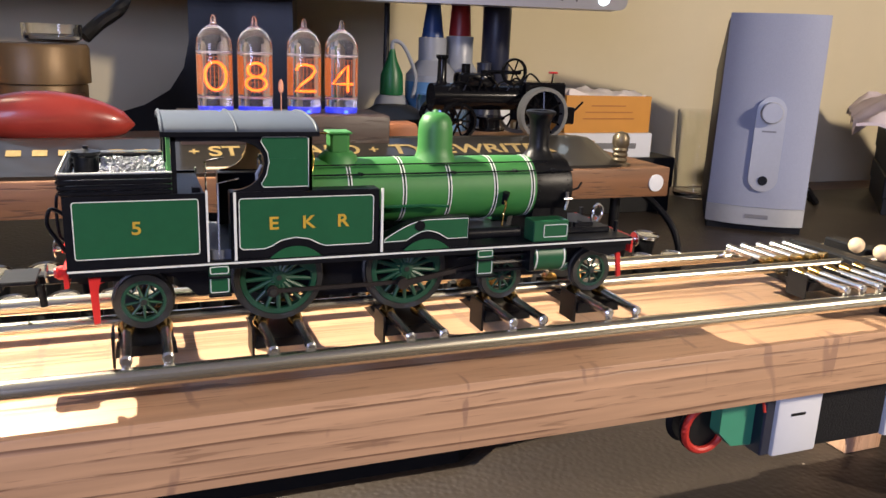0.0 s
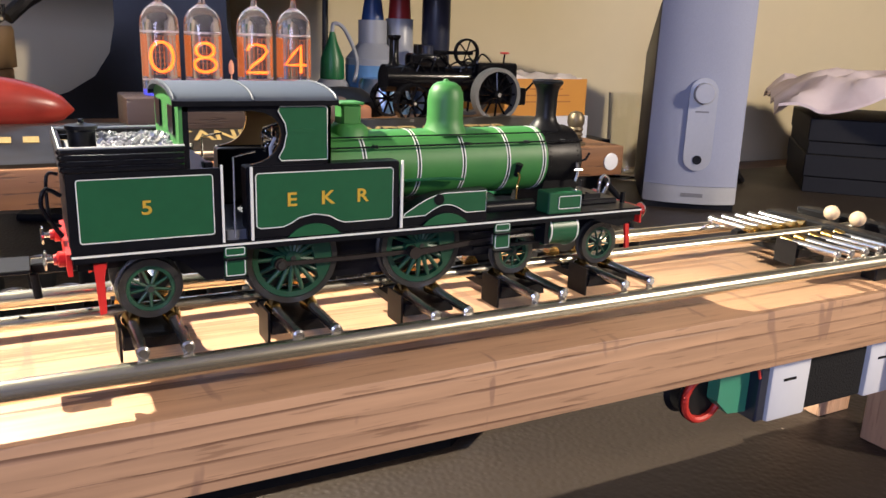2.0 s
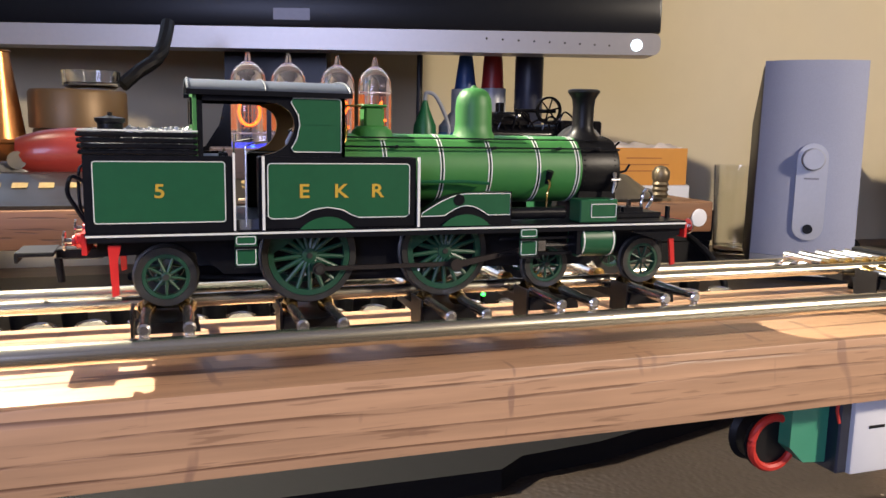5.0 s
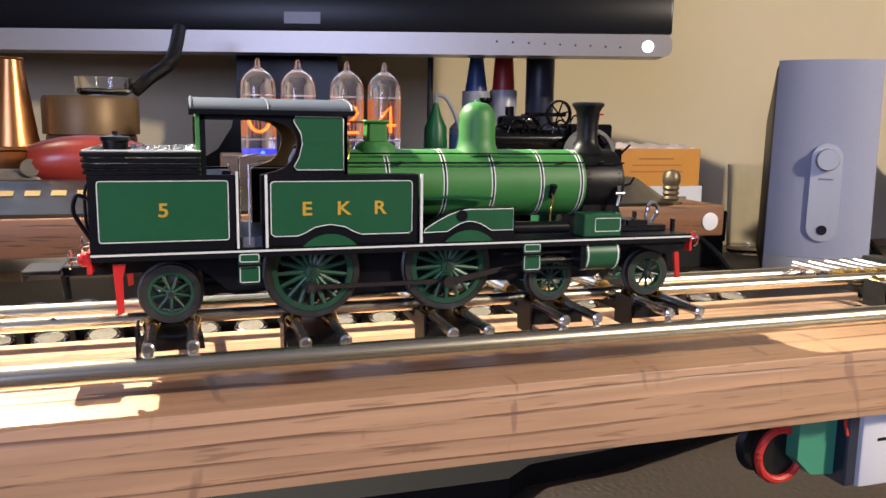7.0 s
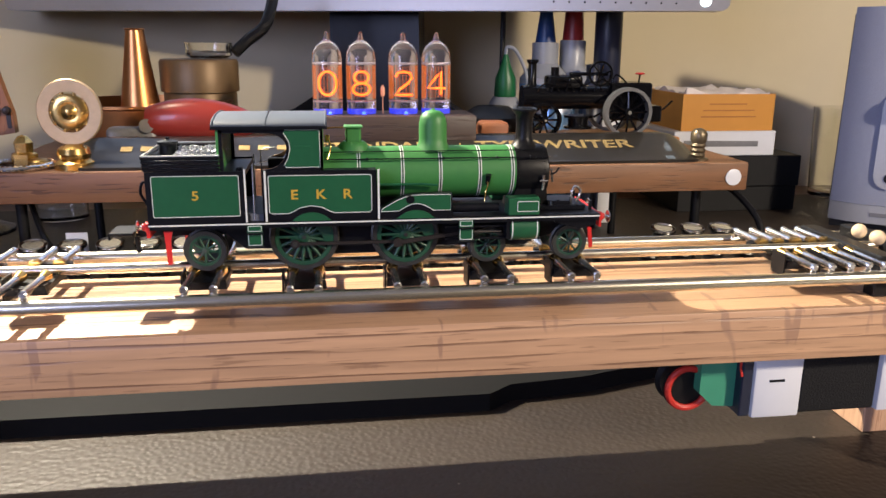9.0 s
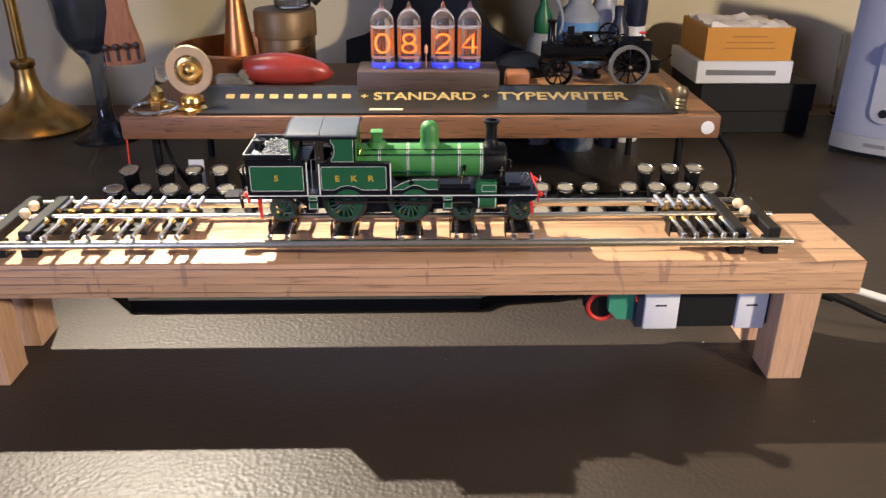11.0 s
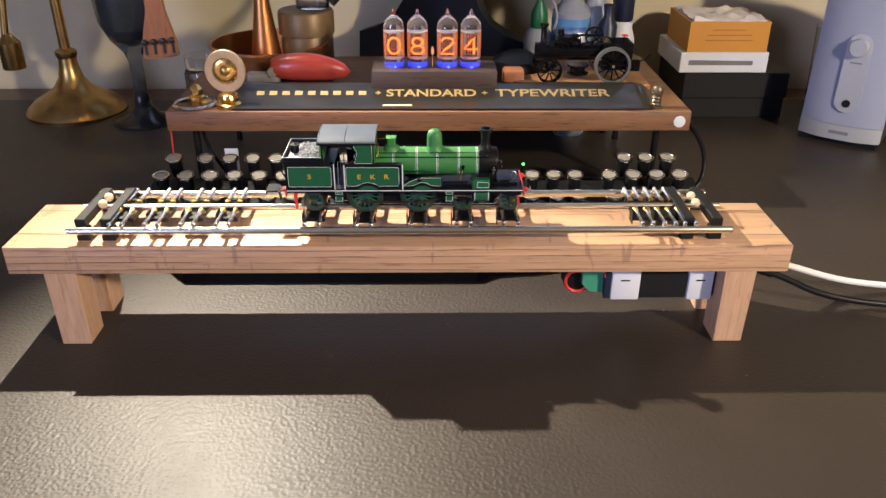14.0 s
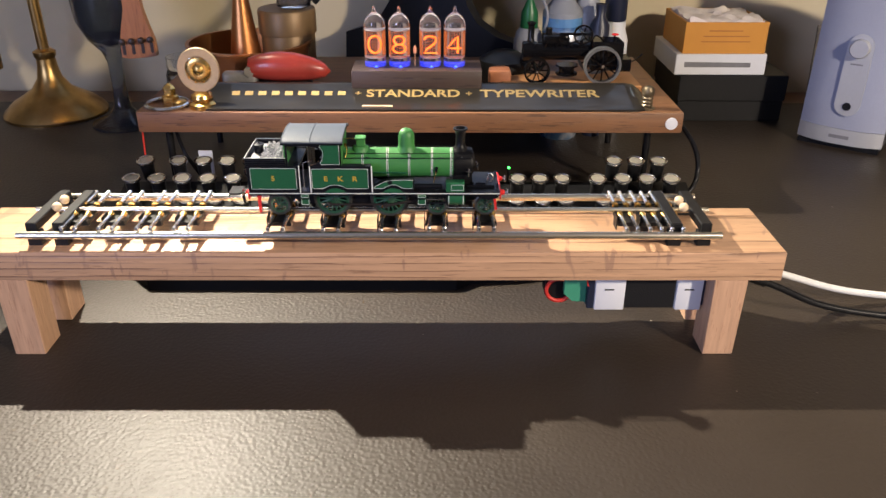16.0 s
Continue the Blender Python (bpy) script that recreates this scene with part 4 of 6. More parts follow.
# ---- the typewriter keyboard ----
kb = thing("typewriter_keyboard", (0.08, 0.375, 0.0), "dark keyboard with round chrome-ringed typewriter keys", "keyboard")
bm = bmesh.new()
out = [(0.328, 0.0), (0.412, 0.0), (0.412, 0.020), (0.405, 0.027), (0.330, 0.006)]
va = [bm.verts.new((-0.168, y, z)) for y, z in out]
vb = [bm.verts.new((0.322, y, z)) for y, z in out]
bm.faces.new(va)
bm.faces.new(vb)
for i in range(5):
    bm.faces.new((va[i], va[(i + 1) % 5], vb[(i + 1) % 5], vb[i]))
part("case", bm, PLASTIC, kb)
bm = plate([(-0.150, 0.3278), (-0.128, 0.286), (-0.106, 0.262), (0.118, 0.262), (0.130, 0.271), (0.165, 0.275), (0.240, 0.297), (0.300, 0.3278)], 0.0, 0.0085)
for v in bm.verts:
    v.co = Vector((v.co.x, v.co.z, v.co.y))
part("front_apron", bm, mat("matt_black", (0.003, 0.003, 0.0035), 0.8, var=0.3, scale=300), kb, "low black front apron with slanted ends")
KEYFACE = mat("key_face", (0.22, 0.20, 0.165), 0.22, var=0.3, scale=500, coat=1.0, second=(0.08, 0.08, 0.08), mix=0.6, mscale=500)


def key_meshes():
    ring = lathe((0, 0, 0), [(0.0064, 0.0002), (0.0075, 0.0), (0.0078, 0.0010), (0.0076, 0.0022), (0.0069, 0.0026), (0.0064, 0.0020)], 24)
    face = lathe((0, 0, 0), [(0.0066, 0.0004), (0.0066, 0.0019), (0.0040, 0.0022), (0.0005, 0.0023)], 24)
    stem = bmesh.new()
    bm_rod(stem, (0, 0, -0.016), (0, 0, 0.0004), 0.0052, 0.0060, 16)
    return finish("ring", ring, CHROME), finish("face", face, KEYFACE), finish("stem", stem, PLASTIC)


KEYM = key_meshes()
def kx(px):
    return 0.0925 + (px - 790) * 0.0005


rows = [(0.399, 0.0475, [315, 371, 413, 454, 495, 536, 577, 618, 659, 700, 741, 782, 823, 1115, 1153, 1192]),
        (0.381, 0.0385, [300, 343, 385, 427, 470, 512, 554, 596, 638, 680, 722, 764, 806, 848, 905, 948, 985, 1023, 1083, 1125, 1166, 1207]),
        (0.363, 0.0270, [312, 357, 402, 446, 490, 534, 578, 622, 666, 710, 754, 798, 842, 898, 945, 988, 1026, 1088, 1130, 1168, 1206]),
        (0.345, 0.0180, [320, 365, 410, 455, 500, 545, 590, 635, 680, 725, 770, 815, 860, 905, 950, 995, 1088, 1130, 1170, 1206])]
for y, z, xs in rows:
    for px in xs:
        k = new("key")
        k.parent = kb
        k.location = Vector((kx(px), y, z)) - ORIGIN[kb.name]
        k.rotation_euler = (radians(9 + 3 * math.sin(px)), radians(2 * math.cos(px * 3.1)), 0)
        for nm, me in zip(("ring", "face", "stem"), KEYM):
            o = new(nm, me)
            o.parent = k
part("status_led", lathe((0.166, 0.404, 0.040), [(0.0012, 0), (0.0012, 0.001), (0.0004, 0.0018)], 12), GREENLED, kb, "small green status light")
part("led_post", rod((0.166, 0.404, 0.018), (0.166, 0.404, 0.0399), 0.0014, n=8), PLASTIC, kb)

# ---- the wooden shelf with the nameplate bar ----
ST, SB = 0.0886, 0.0706
shelf = thing("raised_shelf", (0.085, 0.50, 0.0), "low dark wooden shelf standing on black rods", "shelf")
part("board", box(-0.150, 0.3130, 0.408, 0.605, SB, ST, bev=0.0012, seg=2), WALNUT, shelf)
for x, y in ((-0.132, 0.430), (0.290, 0.430), (-0.132, 0.585), (0.290, 0.585)):
    part("leg", rod((x, y, 0.0), (x, y, SB), 0.0032, n=14), PLASTIC, shelf)
part("badge", lathe((0.3030, 0.408, 0.0792), [(0.0052, 0), (0.0052, -0.0008), (0.0044, -0.0010)], 24, "Y"), WHITEPLASTIC, shelf, "small cream oval badge")
solid("red_lead", pipe([(-0.149, 0.414, SB + 0.002), (-0.150, 0.413, 0.045), (-0.147, 0.415, 0.012), (-0.146, 0.42, 0.0008)], 0.0008, 6), REDRUBBER, (-0.149, 0.414, 0), "thin red wire hanging from the shelf", "wire")
solid("shelf_cable", pipe(smooth_curve([(0.300, 0.47, 0.068), (0.322, 0.455, 0.066), (0.336, 0.430, 0.045), (0.332, 0.415, 0.018), (0.305, 0.41, 0.003), (0.27, 0.42, 0.0025)], 8), 0.0022, 10), PLASTIC, (0.31, 0.43, 0), "black cable looping down from the shelf", "cable")
solid("black_lead", pipe(smooth_curve([(-0.13, 0.44, 0.066), (-0.118, 0.42, 0.05), (-0.105, 0.415, 0.03), (-0.09, 0.42, 0.006), (-0.06, 0.43, 0.002)], 8), 0.0018, 8), PLASTIC, (-0.11, 0.42, 0), "black cable under the shelf", "cable")
solid("paper_tag", box(-0.104, -0.092, 0.4145, 0.415, 0.0282, 0.052), WHITEPLASTIC, (-0.098, 0.415, 0.04), "small white paper tag on the cable", "tag")

bar = thing("nameplate_bar", (0.092, 0.43, ST), "glossy black typewriter bar with gilt capital lettering", "nameplate")
GLOSSBLACK = mat("japanned_black", (0.016, 0.014, 0.012), 0.30, var=0.3, scale=150, coat=0.25, second=(0.034, 0.028, 0.022), mix=0.35, mscale=70, stretch=(0.25, 1, 1))
bm = bmesh.new()
prof = [(0.4105, ST), (0.4105, ST + 0.0018), (0.4130, ST + 0.0026), (0.4200, ST + 0.0040), (0.4440, ST + 0.0142), (0.4480, ST + 0.0150), (0.4510, ST + 0.0140), (0.4520, ST)]
xs = [(-0.103, 0.15), (-0.1015, 0.55), (-0.096, 0.9), (-0.088, 1.0), (0.268, 1.0), (0.276, 0.92), (0.2825, 0.6), (0.2845, 0.2)]
rings = []
for x, k in xs:
    rings.append([bm.verts.new((x, 0.4312 + (y - 0.4312) * (0.55 + 0.45 * k), ST + (z - ST) * k)) for y, z in prof])
for p, q in zip(rings, rings[1:]):
    for i in range(len(prof)):
        j = (i + 1) % len(prof)
        bm.faces.new((p[i], p[j], q[j], q[i]))
bm.faces.new(rings[0])
bm.faces.new(rings[-1])
part("bar_body", bm, GLOSSBLACK, bar, sharp=50)
GILT = mat("gilt", (0.38, 0.27, 0.11), 0.50, 0.5, var=0.3, scale=400)


def gilt_word(text, x0, x1, cap):
    bm = lettering(text, 0.014)
    us, vs = [v.co.x for v in bm.verts], [v.co.y for v in bm.verts]
    a, b, c, d = min(us), max(us), min(vs), max(vs)
    slope = math.atan2(0.0102, 0.024)
    for v in bm.verts:
        u = x0 + (v.co.x - a) / (b - a) * (x1 - x0)
        w = ((v.co.y - c) / (d - c) - 0.5) * cap
        v.co = Vector((u, 0.4325 + w * math.cos(slope) - v.co.z * math.sin(slope), ST + 0.00945 + w * math.sin(slope) + v.co.z + 0.00015))
    return bm


for i, (a, b) in enumerate(zip(np.linspace(-0.0732, 0.0180, 9), np.linspace(-0.0732, 0.0180, 9) + 0.0066)):
    bm = box(a, b, 0.4325 - 0.0026, 0.4325 + 0.0026, -0.0001, 0.0001)
    slope = math.atan2(0.0102, 0.024)
    for v in bm.verts:
        dy = v.co.y - 0.4325
        v.co = Vector((v.co.x, 0.4325 + dy * math.cos(slope), ST + 0.00955 + dy * math.sin(slope) + v.co.z))
    part("gilt_mark", bm, GILT, bar)
for text, x0, x1 in (("STANDARD", 0.0429, 0.1233), ("TYPEWRITER", 0.1407, 0.2441)):
    part("gilt_lettering", gilt_word(text, x0, x1, 0.0098), GILT, bar)
for x in (0.0355, 0.1312):
    part("gilt_mark", gilt_word("+", x - 0.0026, x + 0.0026, 0.0048), GILT, bar)
solid("splinter", box(0.0400, 0.0660, 0.4140, 0.4165, ST + 0.0026, ST + 0.0040, bev=0.0004), BEAD, (0.053, 0.415, ST + 0.0026), "thin pale wooden stick on the black bar", "stick")

# finials, medal, dish
solid("bulb_finial", lathe((0.2835, 0.412 + 0.008, ST), [(0.0068, 0.0), (0.0068, 0.0015), (0.0040, 0.002), (0.0050, 0.0035), (0.0040, 0.005), (0.0050, 0.0065), (0.0040, 0.008), (0.0050, 0.0095), (0.0042, 0.011), (0.0052, 0.013), (0.0052, 0.017), (0.0036, 0.0195), (0.0008, 0.0205)], 24), mat("pewter_brass", (0.14, 0.11, 0.07), 0.42, 0.7, var=0.2), (0.2835, 0.42, ST), "threaded brass lamp finial on the shelf", "finial")
md = thing("medal_stand", (-0.0963, 0.4215, ST), "round gilt openwork medal on a brass foot", "ornament")
part("foot", lathe((-0.0963, 0.4215, ST), [(0.0115, 0.0003), (0.0115, 0.004), (0.0085, 0.006), (0.0095, 0.009), (0.0085, 0.012), (0.004, 0.0145)], 24), BRASS, md)
bm = lathe((-0.0963, 0.4215, 0.1210), [(0.0110, -0.0014), (0.0172, -0.0016), (0.0178, -0.0008), (0.0178, 0.0010), (0.0110, 0.0012), (0.0110, -0.0014)], 48, "Y")
for v in bm.verts:
    v.co.z = 0.1210 + (v.co.z - 0.1210) * 1.06
part("rim", bm, mat("pale_gilt", (0.56, 0.42, 0.26), 0.45, 0.7, var=0.15), md, "broad flat pale gilt ring")
bm = lathe((-0.0963, 0.4215, 0.1210), [(0.0103, 0.0006), (0.0103, -0.0008), (0.0075, -0.0020), (0.0045, -0.0014), (0.0020, -0.0030), (0.0006, -0.0032)], 28, "Y")
for i in range(10):
    a = i * 0.628
    part("ray", rod((-0.0963 + 0.0080 * math.cos(a), 0.4215, 0.1210 + 0.0080 * math.sin(a)), (-0.0963 + 0.0114 * math.cos(a), 0.4215, 0.1210 + 0.0114 * math.sin(a)), 0.0012, n=6), BRASS, md)
part("relief", bm, BRASS, md, "gilt embossed centre")
ds = thing("chrome_ring", (-0.128, 0.4235, ST), "chrome rope-twist ring round a small brass nut", "ring")
DSC = (-0.128, 0.4265)
bm = pipe([(DSC[0] + 0.0178 * math.cos(a), DSC[1] + 0.0178 * math.sin(a), ST + 0.0018) for a in np.linspace(0, 2 * math.pi, 40, endpoint=False)], 0.0016, 8, True)
for i in range(40):
    a = 2 * math.pi * i / 40
    c, q = Vector((DSC[0] + 0.0178 * math.cos(a), DSC[1] + 0.0178 * math.sin(a), ST + 0.0020)), Vector((-math.sin(a), math.cos(a), 0))
    bm_rod(bm, c - q * 0.0012 + Vector((0.0010 * math.cos(a), 0.0010 * math.sin(a), -0.0008)), c + q * 0.0012 + Vector((-0.0010 * math.cos(a), -0.0010 * math.sin(a), 0.0010)), 0.0011, n=6)
part("rope_ring", bm, CHROME, ds, "bright chrome rope-twist ring")
part("clasp", lathe((-0.118, 0.4265, ST), [(0.0062, 0.0002), (0.0062, 0.0040), (0.0048, 0.0052), (0.0030, 0.0056)], 20), AGEDBRASS, ds)
part("nut", lathe((-0.126, 0.429, ST), [(0.0075, 0.0002), (0.0075, 0.008), (0.0050, 0.009), (0.0055, 0.0145), (0.0030, 0.018), (0.0004, 0.019)], 6), BRASS, ds)

# red-handled clipper
cl = thing("red_handled_tool", (-0.03, 0.470, ST), "old hand tool with a rounded red handle and grey bracket", "tool")
bm = bmesh.new()
REDHANDLE = mat("red_lacquer", (0.34, 0.040, 0.028), 0.32, var=0.15, scale=60, coat=0.3, second=(0.16, 0.015, 0.012), mix=0.5, mscale=40)
pr = []
for i in range(15):
    t = i / 14
    x = -0.0650 + 0.0730 * t
    r = 0.0138 * (math.sin(math.pi * min(1, 0.12 + t * 0.88)) ** 0.45) * (1.0 - 0.10 * t)
    pr.append((x, max(r, 0.0006), 0.1120 - 0.010 * (t - 0.35) ** 2))
rings = [[bm.verts.new((x, 0.470 + 0.85 * r * math.cos(a), z + r * math.sin(a))) for a in np.linspace(0, 2 * math.pi, 20, endpoint=False)] for x, r, z in pr]
for p, q in zip(rings, rings[1:]):
    for i in range(20):
        bm.faces.new((p[i], p[(i + 1) % 20], q[(i + 1) % 20], q[i]))
bm.faces.new(rings[0])
bm.faces.new(rings[-1])
part("handle", bm, REDHANDLE, cl, "glossy red handle", sharp=60)
bm = box(-0.090, -0.058, 0.464, 0.476, ST + 0.004, ST + 0.019, bev=0.004, seg=3)
bm_rod(bm, (-0.064, 0.462, ST + 0.020), (-0.064, 0.478, ST + 0.020), 0.0045, n=16)
bm_rod(bm, (-0.064, 0.462, ST + 0.006), (-0.064, 0.478, ST + 0.006), 0.0040, n=16)
part("bracket", bm, mat("cast_grey", (0.28, 0.27, 0.26), 0.45, 0.4, var=0.15), cl, "grey cast bracket")
part("foot", box(-0.075, -0.010, 0.463, 0.477, ST, ST + 0.0105, bev=0.001), BLACK, cl)

# ---- the tube clock ----
clock = thing("nixie_clock", (0.085, 0.458, ST), "dark wooden clock with four glowing orange digit tubes", "clock")
part("case", box(0.0295, 0.1425, 0.439, 0.479, ST, 0.1160, bev=0.0010, seg=2), wood("clock_wood", (0.055, 0.032, 0.024), (0.02, 0.01, 0.008), 90, 0.45, "X"), clock)
DIG = {"0": [[(math.sin(a) * 0.0044, math.cos(a) * 0.0072) for a in np.linspace(0, 2 * math.pi, 24, endpoint=False)]],
       "8": [[(math.sin(a) * 0.0036, 0.0036 + math.cos(a) * 0.0036) for a in np.linspace(0, 2 * math.pi, 18, endpoint=False)],
             [(math.sin(a) * 0.0044, -0.0036 + math.cos(a) * 0.0036) for a in np.linspace(0, 2 * math.pi, 18, endpoint=False)]],
       "2": [[(-0.0040, 0.0040), (-0.0030, 0.0064), (0.0, 0.0072), (0.0032, 0.0062), (0.0042, 0.0036), (0.0024, 0.0004), (-0.0020, -0.0038), (-0.0044, -0.0072), (0.0, -0.0072), (0.0046, -0.0072)]],
       "4": [[(0.0022, -0.0072), (0.0022, 0.0), (0.0022, 0.0072), (-0.0010, 0.0028), (-0.0046, -0.0030), (0.0, -0.0030), (0.0046, -0.0030)]]}
for x, ch in zip((0.0495, 0.0708, 0.0977, 0.1189), "0824"):
    cy = 0.4585
    tb = part("tube", lathe((x, cy, 0.1160), [(0.0092, 0.0), (0.0094, 0.002), (0.0094, 0.034), (0.0088, 0.0385), (0.0070, 0.0420), (0.0040, 0.0445), (0.0018, 0.0458), (0.0014, 0.0490), (0.0006, 0.0508)], 28), TUBEGLASS, clock, "clear glass digit tube")
    bm = bmesh.new()
    for s in DIG[ch]:
        bm_pipe(bm, [(x + u, cy - 0.0028, 0.1352 + v) for u, v in s], 0.00072, 6, ch in "08")
    part("digit", bm, DIGIT, tb, "glowing orange numeral")
    bm = bmesh.new()
    for i in range(9):
        u = -0.0052 + 0.0013 * i
        bm_rod(bm, (x + u, cy + 0.0015, 0.1262), (x + u, cy + 0.0015, 0.1450), 0.00012, n=5)
    for i in range(8):
        bm_rod(bm, (x - 0.0056, cy + 0.0015, 0.1268 + 0.0026 * i), (x + 0.0056, cy + 0.0015, 0.1268 + 0.0026 * i), 0.00010, n=5)
    for u in (-0.0062, 0.0062):
        bm_box(bm, x + u - 0.0002, x + u + 0.0002, cy - 0.0035, cy + 0.0045, 0.1255, 0.1460)
    part("grid", bm, NEONHAZE, tb)
    part("mica_cap", lathe((x, cy, 0.1468), [(0.0066, 0), (0.0066, 0.0009)], 20), mat("mica", (0.72, 0.68, 0.66), 0.4, var=0.1), tb)
    part("mica_cap", lathe((x, cy, 0.1235), [(0.0068, 0), (0.0068, 0.0008)], 20), MATS["mica"], tb)
    # base emits blue itself, in place of light thrown on it by the LED
    part("pin_base", lathe((x, cy, 0.1161), [(0.0072, 0), (0.0072, 0.0030)], 20), mat("led_lit_base", (0.05, 0.06, 0.2), 0.5, glow=(0.03, 0.05, 1.0), power=0.9), tb)
    part("blue_light", lathe((x + 0.001, cy - 0.0070, 0.1163), [(0.0011, 0), (0.0011, 0.0010), (0.0004, 0.0016)], 10), BLUELED, tb, "blue light under the tube")
bm = rod((0.0843, 0.4560, 0.1160), (0.0843, 0.4560, 0.1270), 0.0003, n=6)
bm_lathe(bm, (0.0843, 0.4560, 0.1270), [(0.0009, 0), (0.0014, 0.0010), (0.0014, 0.0048), (0.0009, 0.0062), (0.0003, 0.0072)], 14)
part("colon_lamp", bm, mat("colon_glass", (0.6, 0.35, 0.25), 0.15, glow=(1.0, 0.28, 0.05), power=0.25), clock)
solid("cable_coil", lathe((0.168, 0.515, ST), [(0.024, 0.0), (0.027, 0.008), (0.024, 0.020), (0.012, 0.027), (0.0005, 0.028)], 24), PLASTIC, (0.168, 0.515, ST), "dark rounded plastic puck behind the clock", "device")
solid("leather_block", box(0.151, 0.171, 0.470, 0.488, ST, ST + 0.020, bev=0.003, seg=2), mat("tan_leather", (0.33, 0.12, 0.05), 0.6, var=0.15, scale=120), (0.161, 0.479, ST), "tan leather block on the shelf", "block")

# ---- the traction engine ----
te = thing("toy_traction_engine", (0.222, 0.4760, ST), "black model traction engine with spoked wheels on a wooden plinth", "model engine")
GLOSS = mat("gloss_black", (0.004, 0.004, 0.005), 0.16, var=0.3, scale=300)
part("plinth", box(0.163, 0.286, 0.4530, 0.5060, ST + 0.0035, ST + 0.0105, bev=0.0006), PLANK, te)
part("plinth_base", box(0.166, 0.283, 0.4560, 0.5040, ST, ST + 0.0033, bev=0.0006), mat("pale_board", (0.4780, 0.36, 0.25), 0.6, var=0.1), te)
PZ = ST + 0.0105


def cart_wheel(x, y, r, n):
    z = PZ + r
    w = part("road_wheel", lathe((x, y, z), [(r * 0.86, -0.0032), (r, -0.0032), (r, 0.0032), (r * 0.86, 0.0032), (r * 0.86, -0.0032)], 40, "Y"), mat("grey_tyre", (0.12, 0.12, 0.12), 0.4780, 0.3, var=0.2) if r > 0.014 else GLOSS, te)
    bm = bmesh.new()
    bm_lathe(bm, (x, y, z), [(r * 0.17, -0.0045), (r * 0.17, 0.0045)], 16, "Y")
    for i in range(n):
        a = 2 * math.pi * i / n
        bm_rod(bm, (x, y + 0.002 * (-1) ** i, z), (x + r * 0.9 * math.cos(a), y, z + r * 0.9 * math.sin(a)), 0.0007, n=6)
    part("spokes", bm, GLOSS, w)
    part("hub_cap", lathe((x, y, z), [(r * 0.08, -0.0050), (r * 0.08, -0.0044)], 12, "Y"), STEEL, w)


for x, r, n in ((0.2506, 0.0165, 12), (0.1925, 0.0115, 10)):
    for y in (0.4615, 0.4975):
        cart_wheel(x, y, r, n)
part("boiler", rod((0.182, 0.4795, 0.1242), (0.243, 0.4795, 0.1242), 0.0080, n=28), GLOSS, te)
part("smokebox", lathe((0.181, 0.4795, 0.1242), [(0.0084, 0.0), (0.0084, 0.012)], 28, "X"), GLOSS, te)
part("chimney", lathe((0.1880, 0.4795, 0.1307), [(0.0048, 0), (0.0030, 0.003), (0.0028, 0.016), (0.0040, 0.0175), (0.0040, 0.0190)], 20), GLOSS, te)
bm = box(0.2415, 0.2700, 0.4675, 0.4915, PZ + 0.010, 0.1347, bev=0.0012)
bm_box(bm, 0.2660, 0.2780, 0.4680, 0.4910, PZ + 0.009, PZ + 0.020, bev=0.0008)
part("firebox_tender", bm, GLOSS, te)
bm = box(0.198, 0.222, 0.4720, 0.4870, 0.1307, 0.1392, bev=0.002, seg=2)
bm_rod(bm, (0.204, 0.4795, 0.1387), (0.204, 0.4795, 0.1447), 0.0028, n=14)
bm_rod(bm, (0.213, 0.4750, 0.1402), (0.240, 0.4750, 0.1402), 0.0012, n=10)
part("cylinder_block", bm, GLOSS, te)
bm = lathe((0.2330, 0.4700, 0.1407), [(0.0072, -0.0012), (0.0085, -0.0012), (0.0085, 0.0012), (0.0072, 0.0012), (0.0072, -0.0012)], 30, "Y")
fly = part("flywheel", bm, GLOSS, te)
for i in range(6):
    a = i * math.pi / 3 + 0.2
    part("spoke", rod((0.2330, 0.4700, 0.1407), (0.2330 + 0.0075 * math.cos(a), 0.4700, 0.1407 + 0.0075 * math.sin(a)), 0.0005, n=6), GLOSS, fly)
part("steering_wheel", lathe((0.2615, 0.4710, 0.1402), [(0.0026, 0), (0.0034, 0.0006), (0.0026, 0.0012)], 16), RED, te, "red steering wheel")
part("steering_column", rod((0.2605, 0.4710, 0.1307), (0.2615, 0.4710, 0.1401), 0.0006, n=6), GLOSS, te)
part("drawbar", pipe([(0.276, 0.4795, PZ + 0.014), (0.284, 0.4795, PZ + 0.017), (0.290, 0.4795, PZ + 0.0225)], 0.0008, 6), GLOSS, te)
part("winch_drum", lathe((0.222, 0.4795, PZ), [(0.010, 0.004), (0.010, 0.0055), (0.007, 0.006), (0.007, 0.011), (0.010, 0.0115), (0.010, 0.013)], 24), GLOSS, te)
for i in range(7):
    x = 0.190 + 0.010 * i
    bm = pipe(smooth_curve([(x, 0.4720, 0.1287), (x + 0.004, 0.4705, 0.1337 + 0.003 * (i % 3)), (x + 0.012, 0.4710, 0.1327 + 0.002 * (i % 2)), (x + 0.016, 0.4730, 0.1277)]), 0.0006, 6)
    part("steam_pipe", bm, GLOSS, te)
part("axle", rod((0.2506, 0.4615, PZ + 0.0165), (0.2506, 0.4975, PZ + 0.0165), 0.0015, n=10), GLOSS, te)
part("axle", rod((0.1925, 0.4615, PZ + 0.0115), (0.1925, 0.4975, PZ + 0.0115), 0.0015, n=10), GLOSS, te)

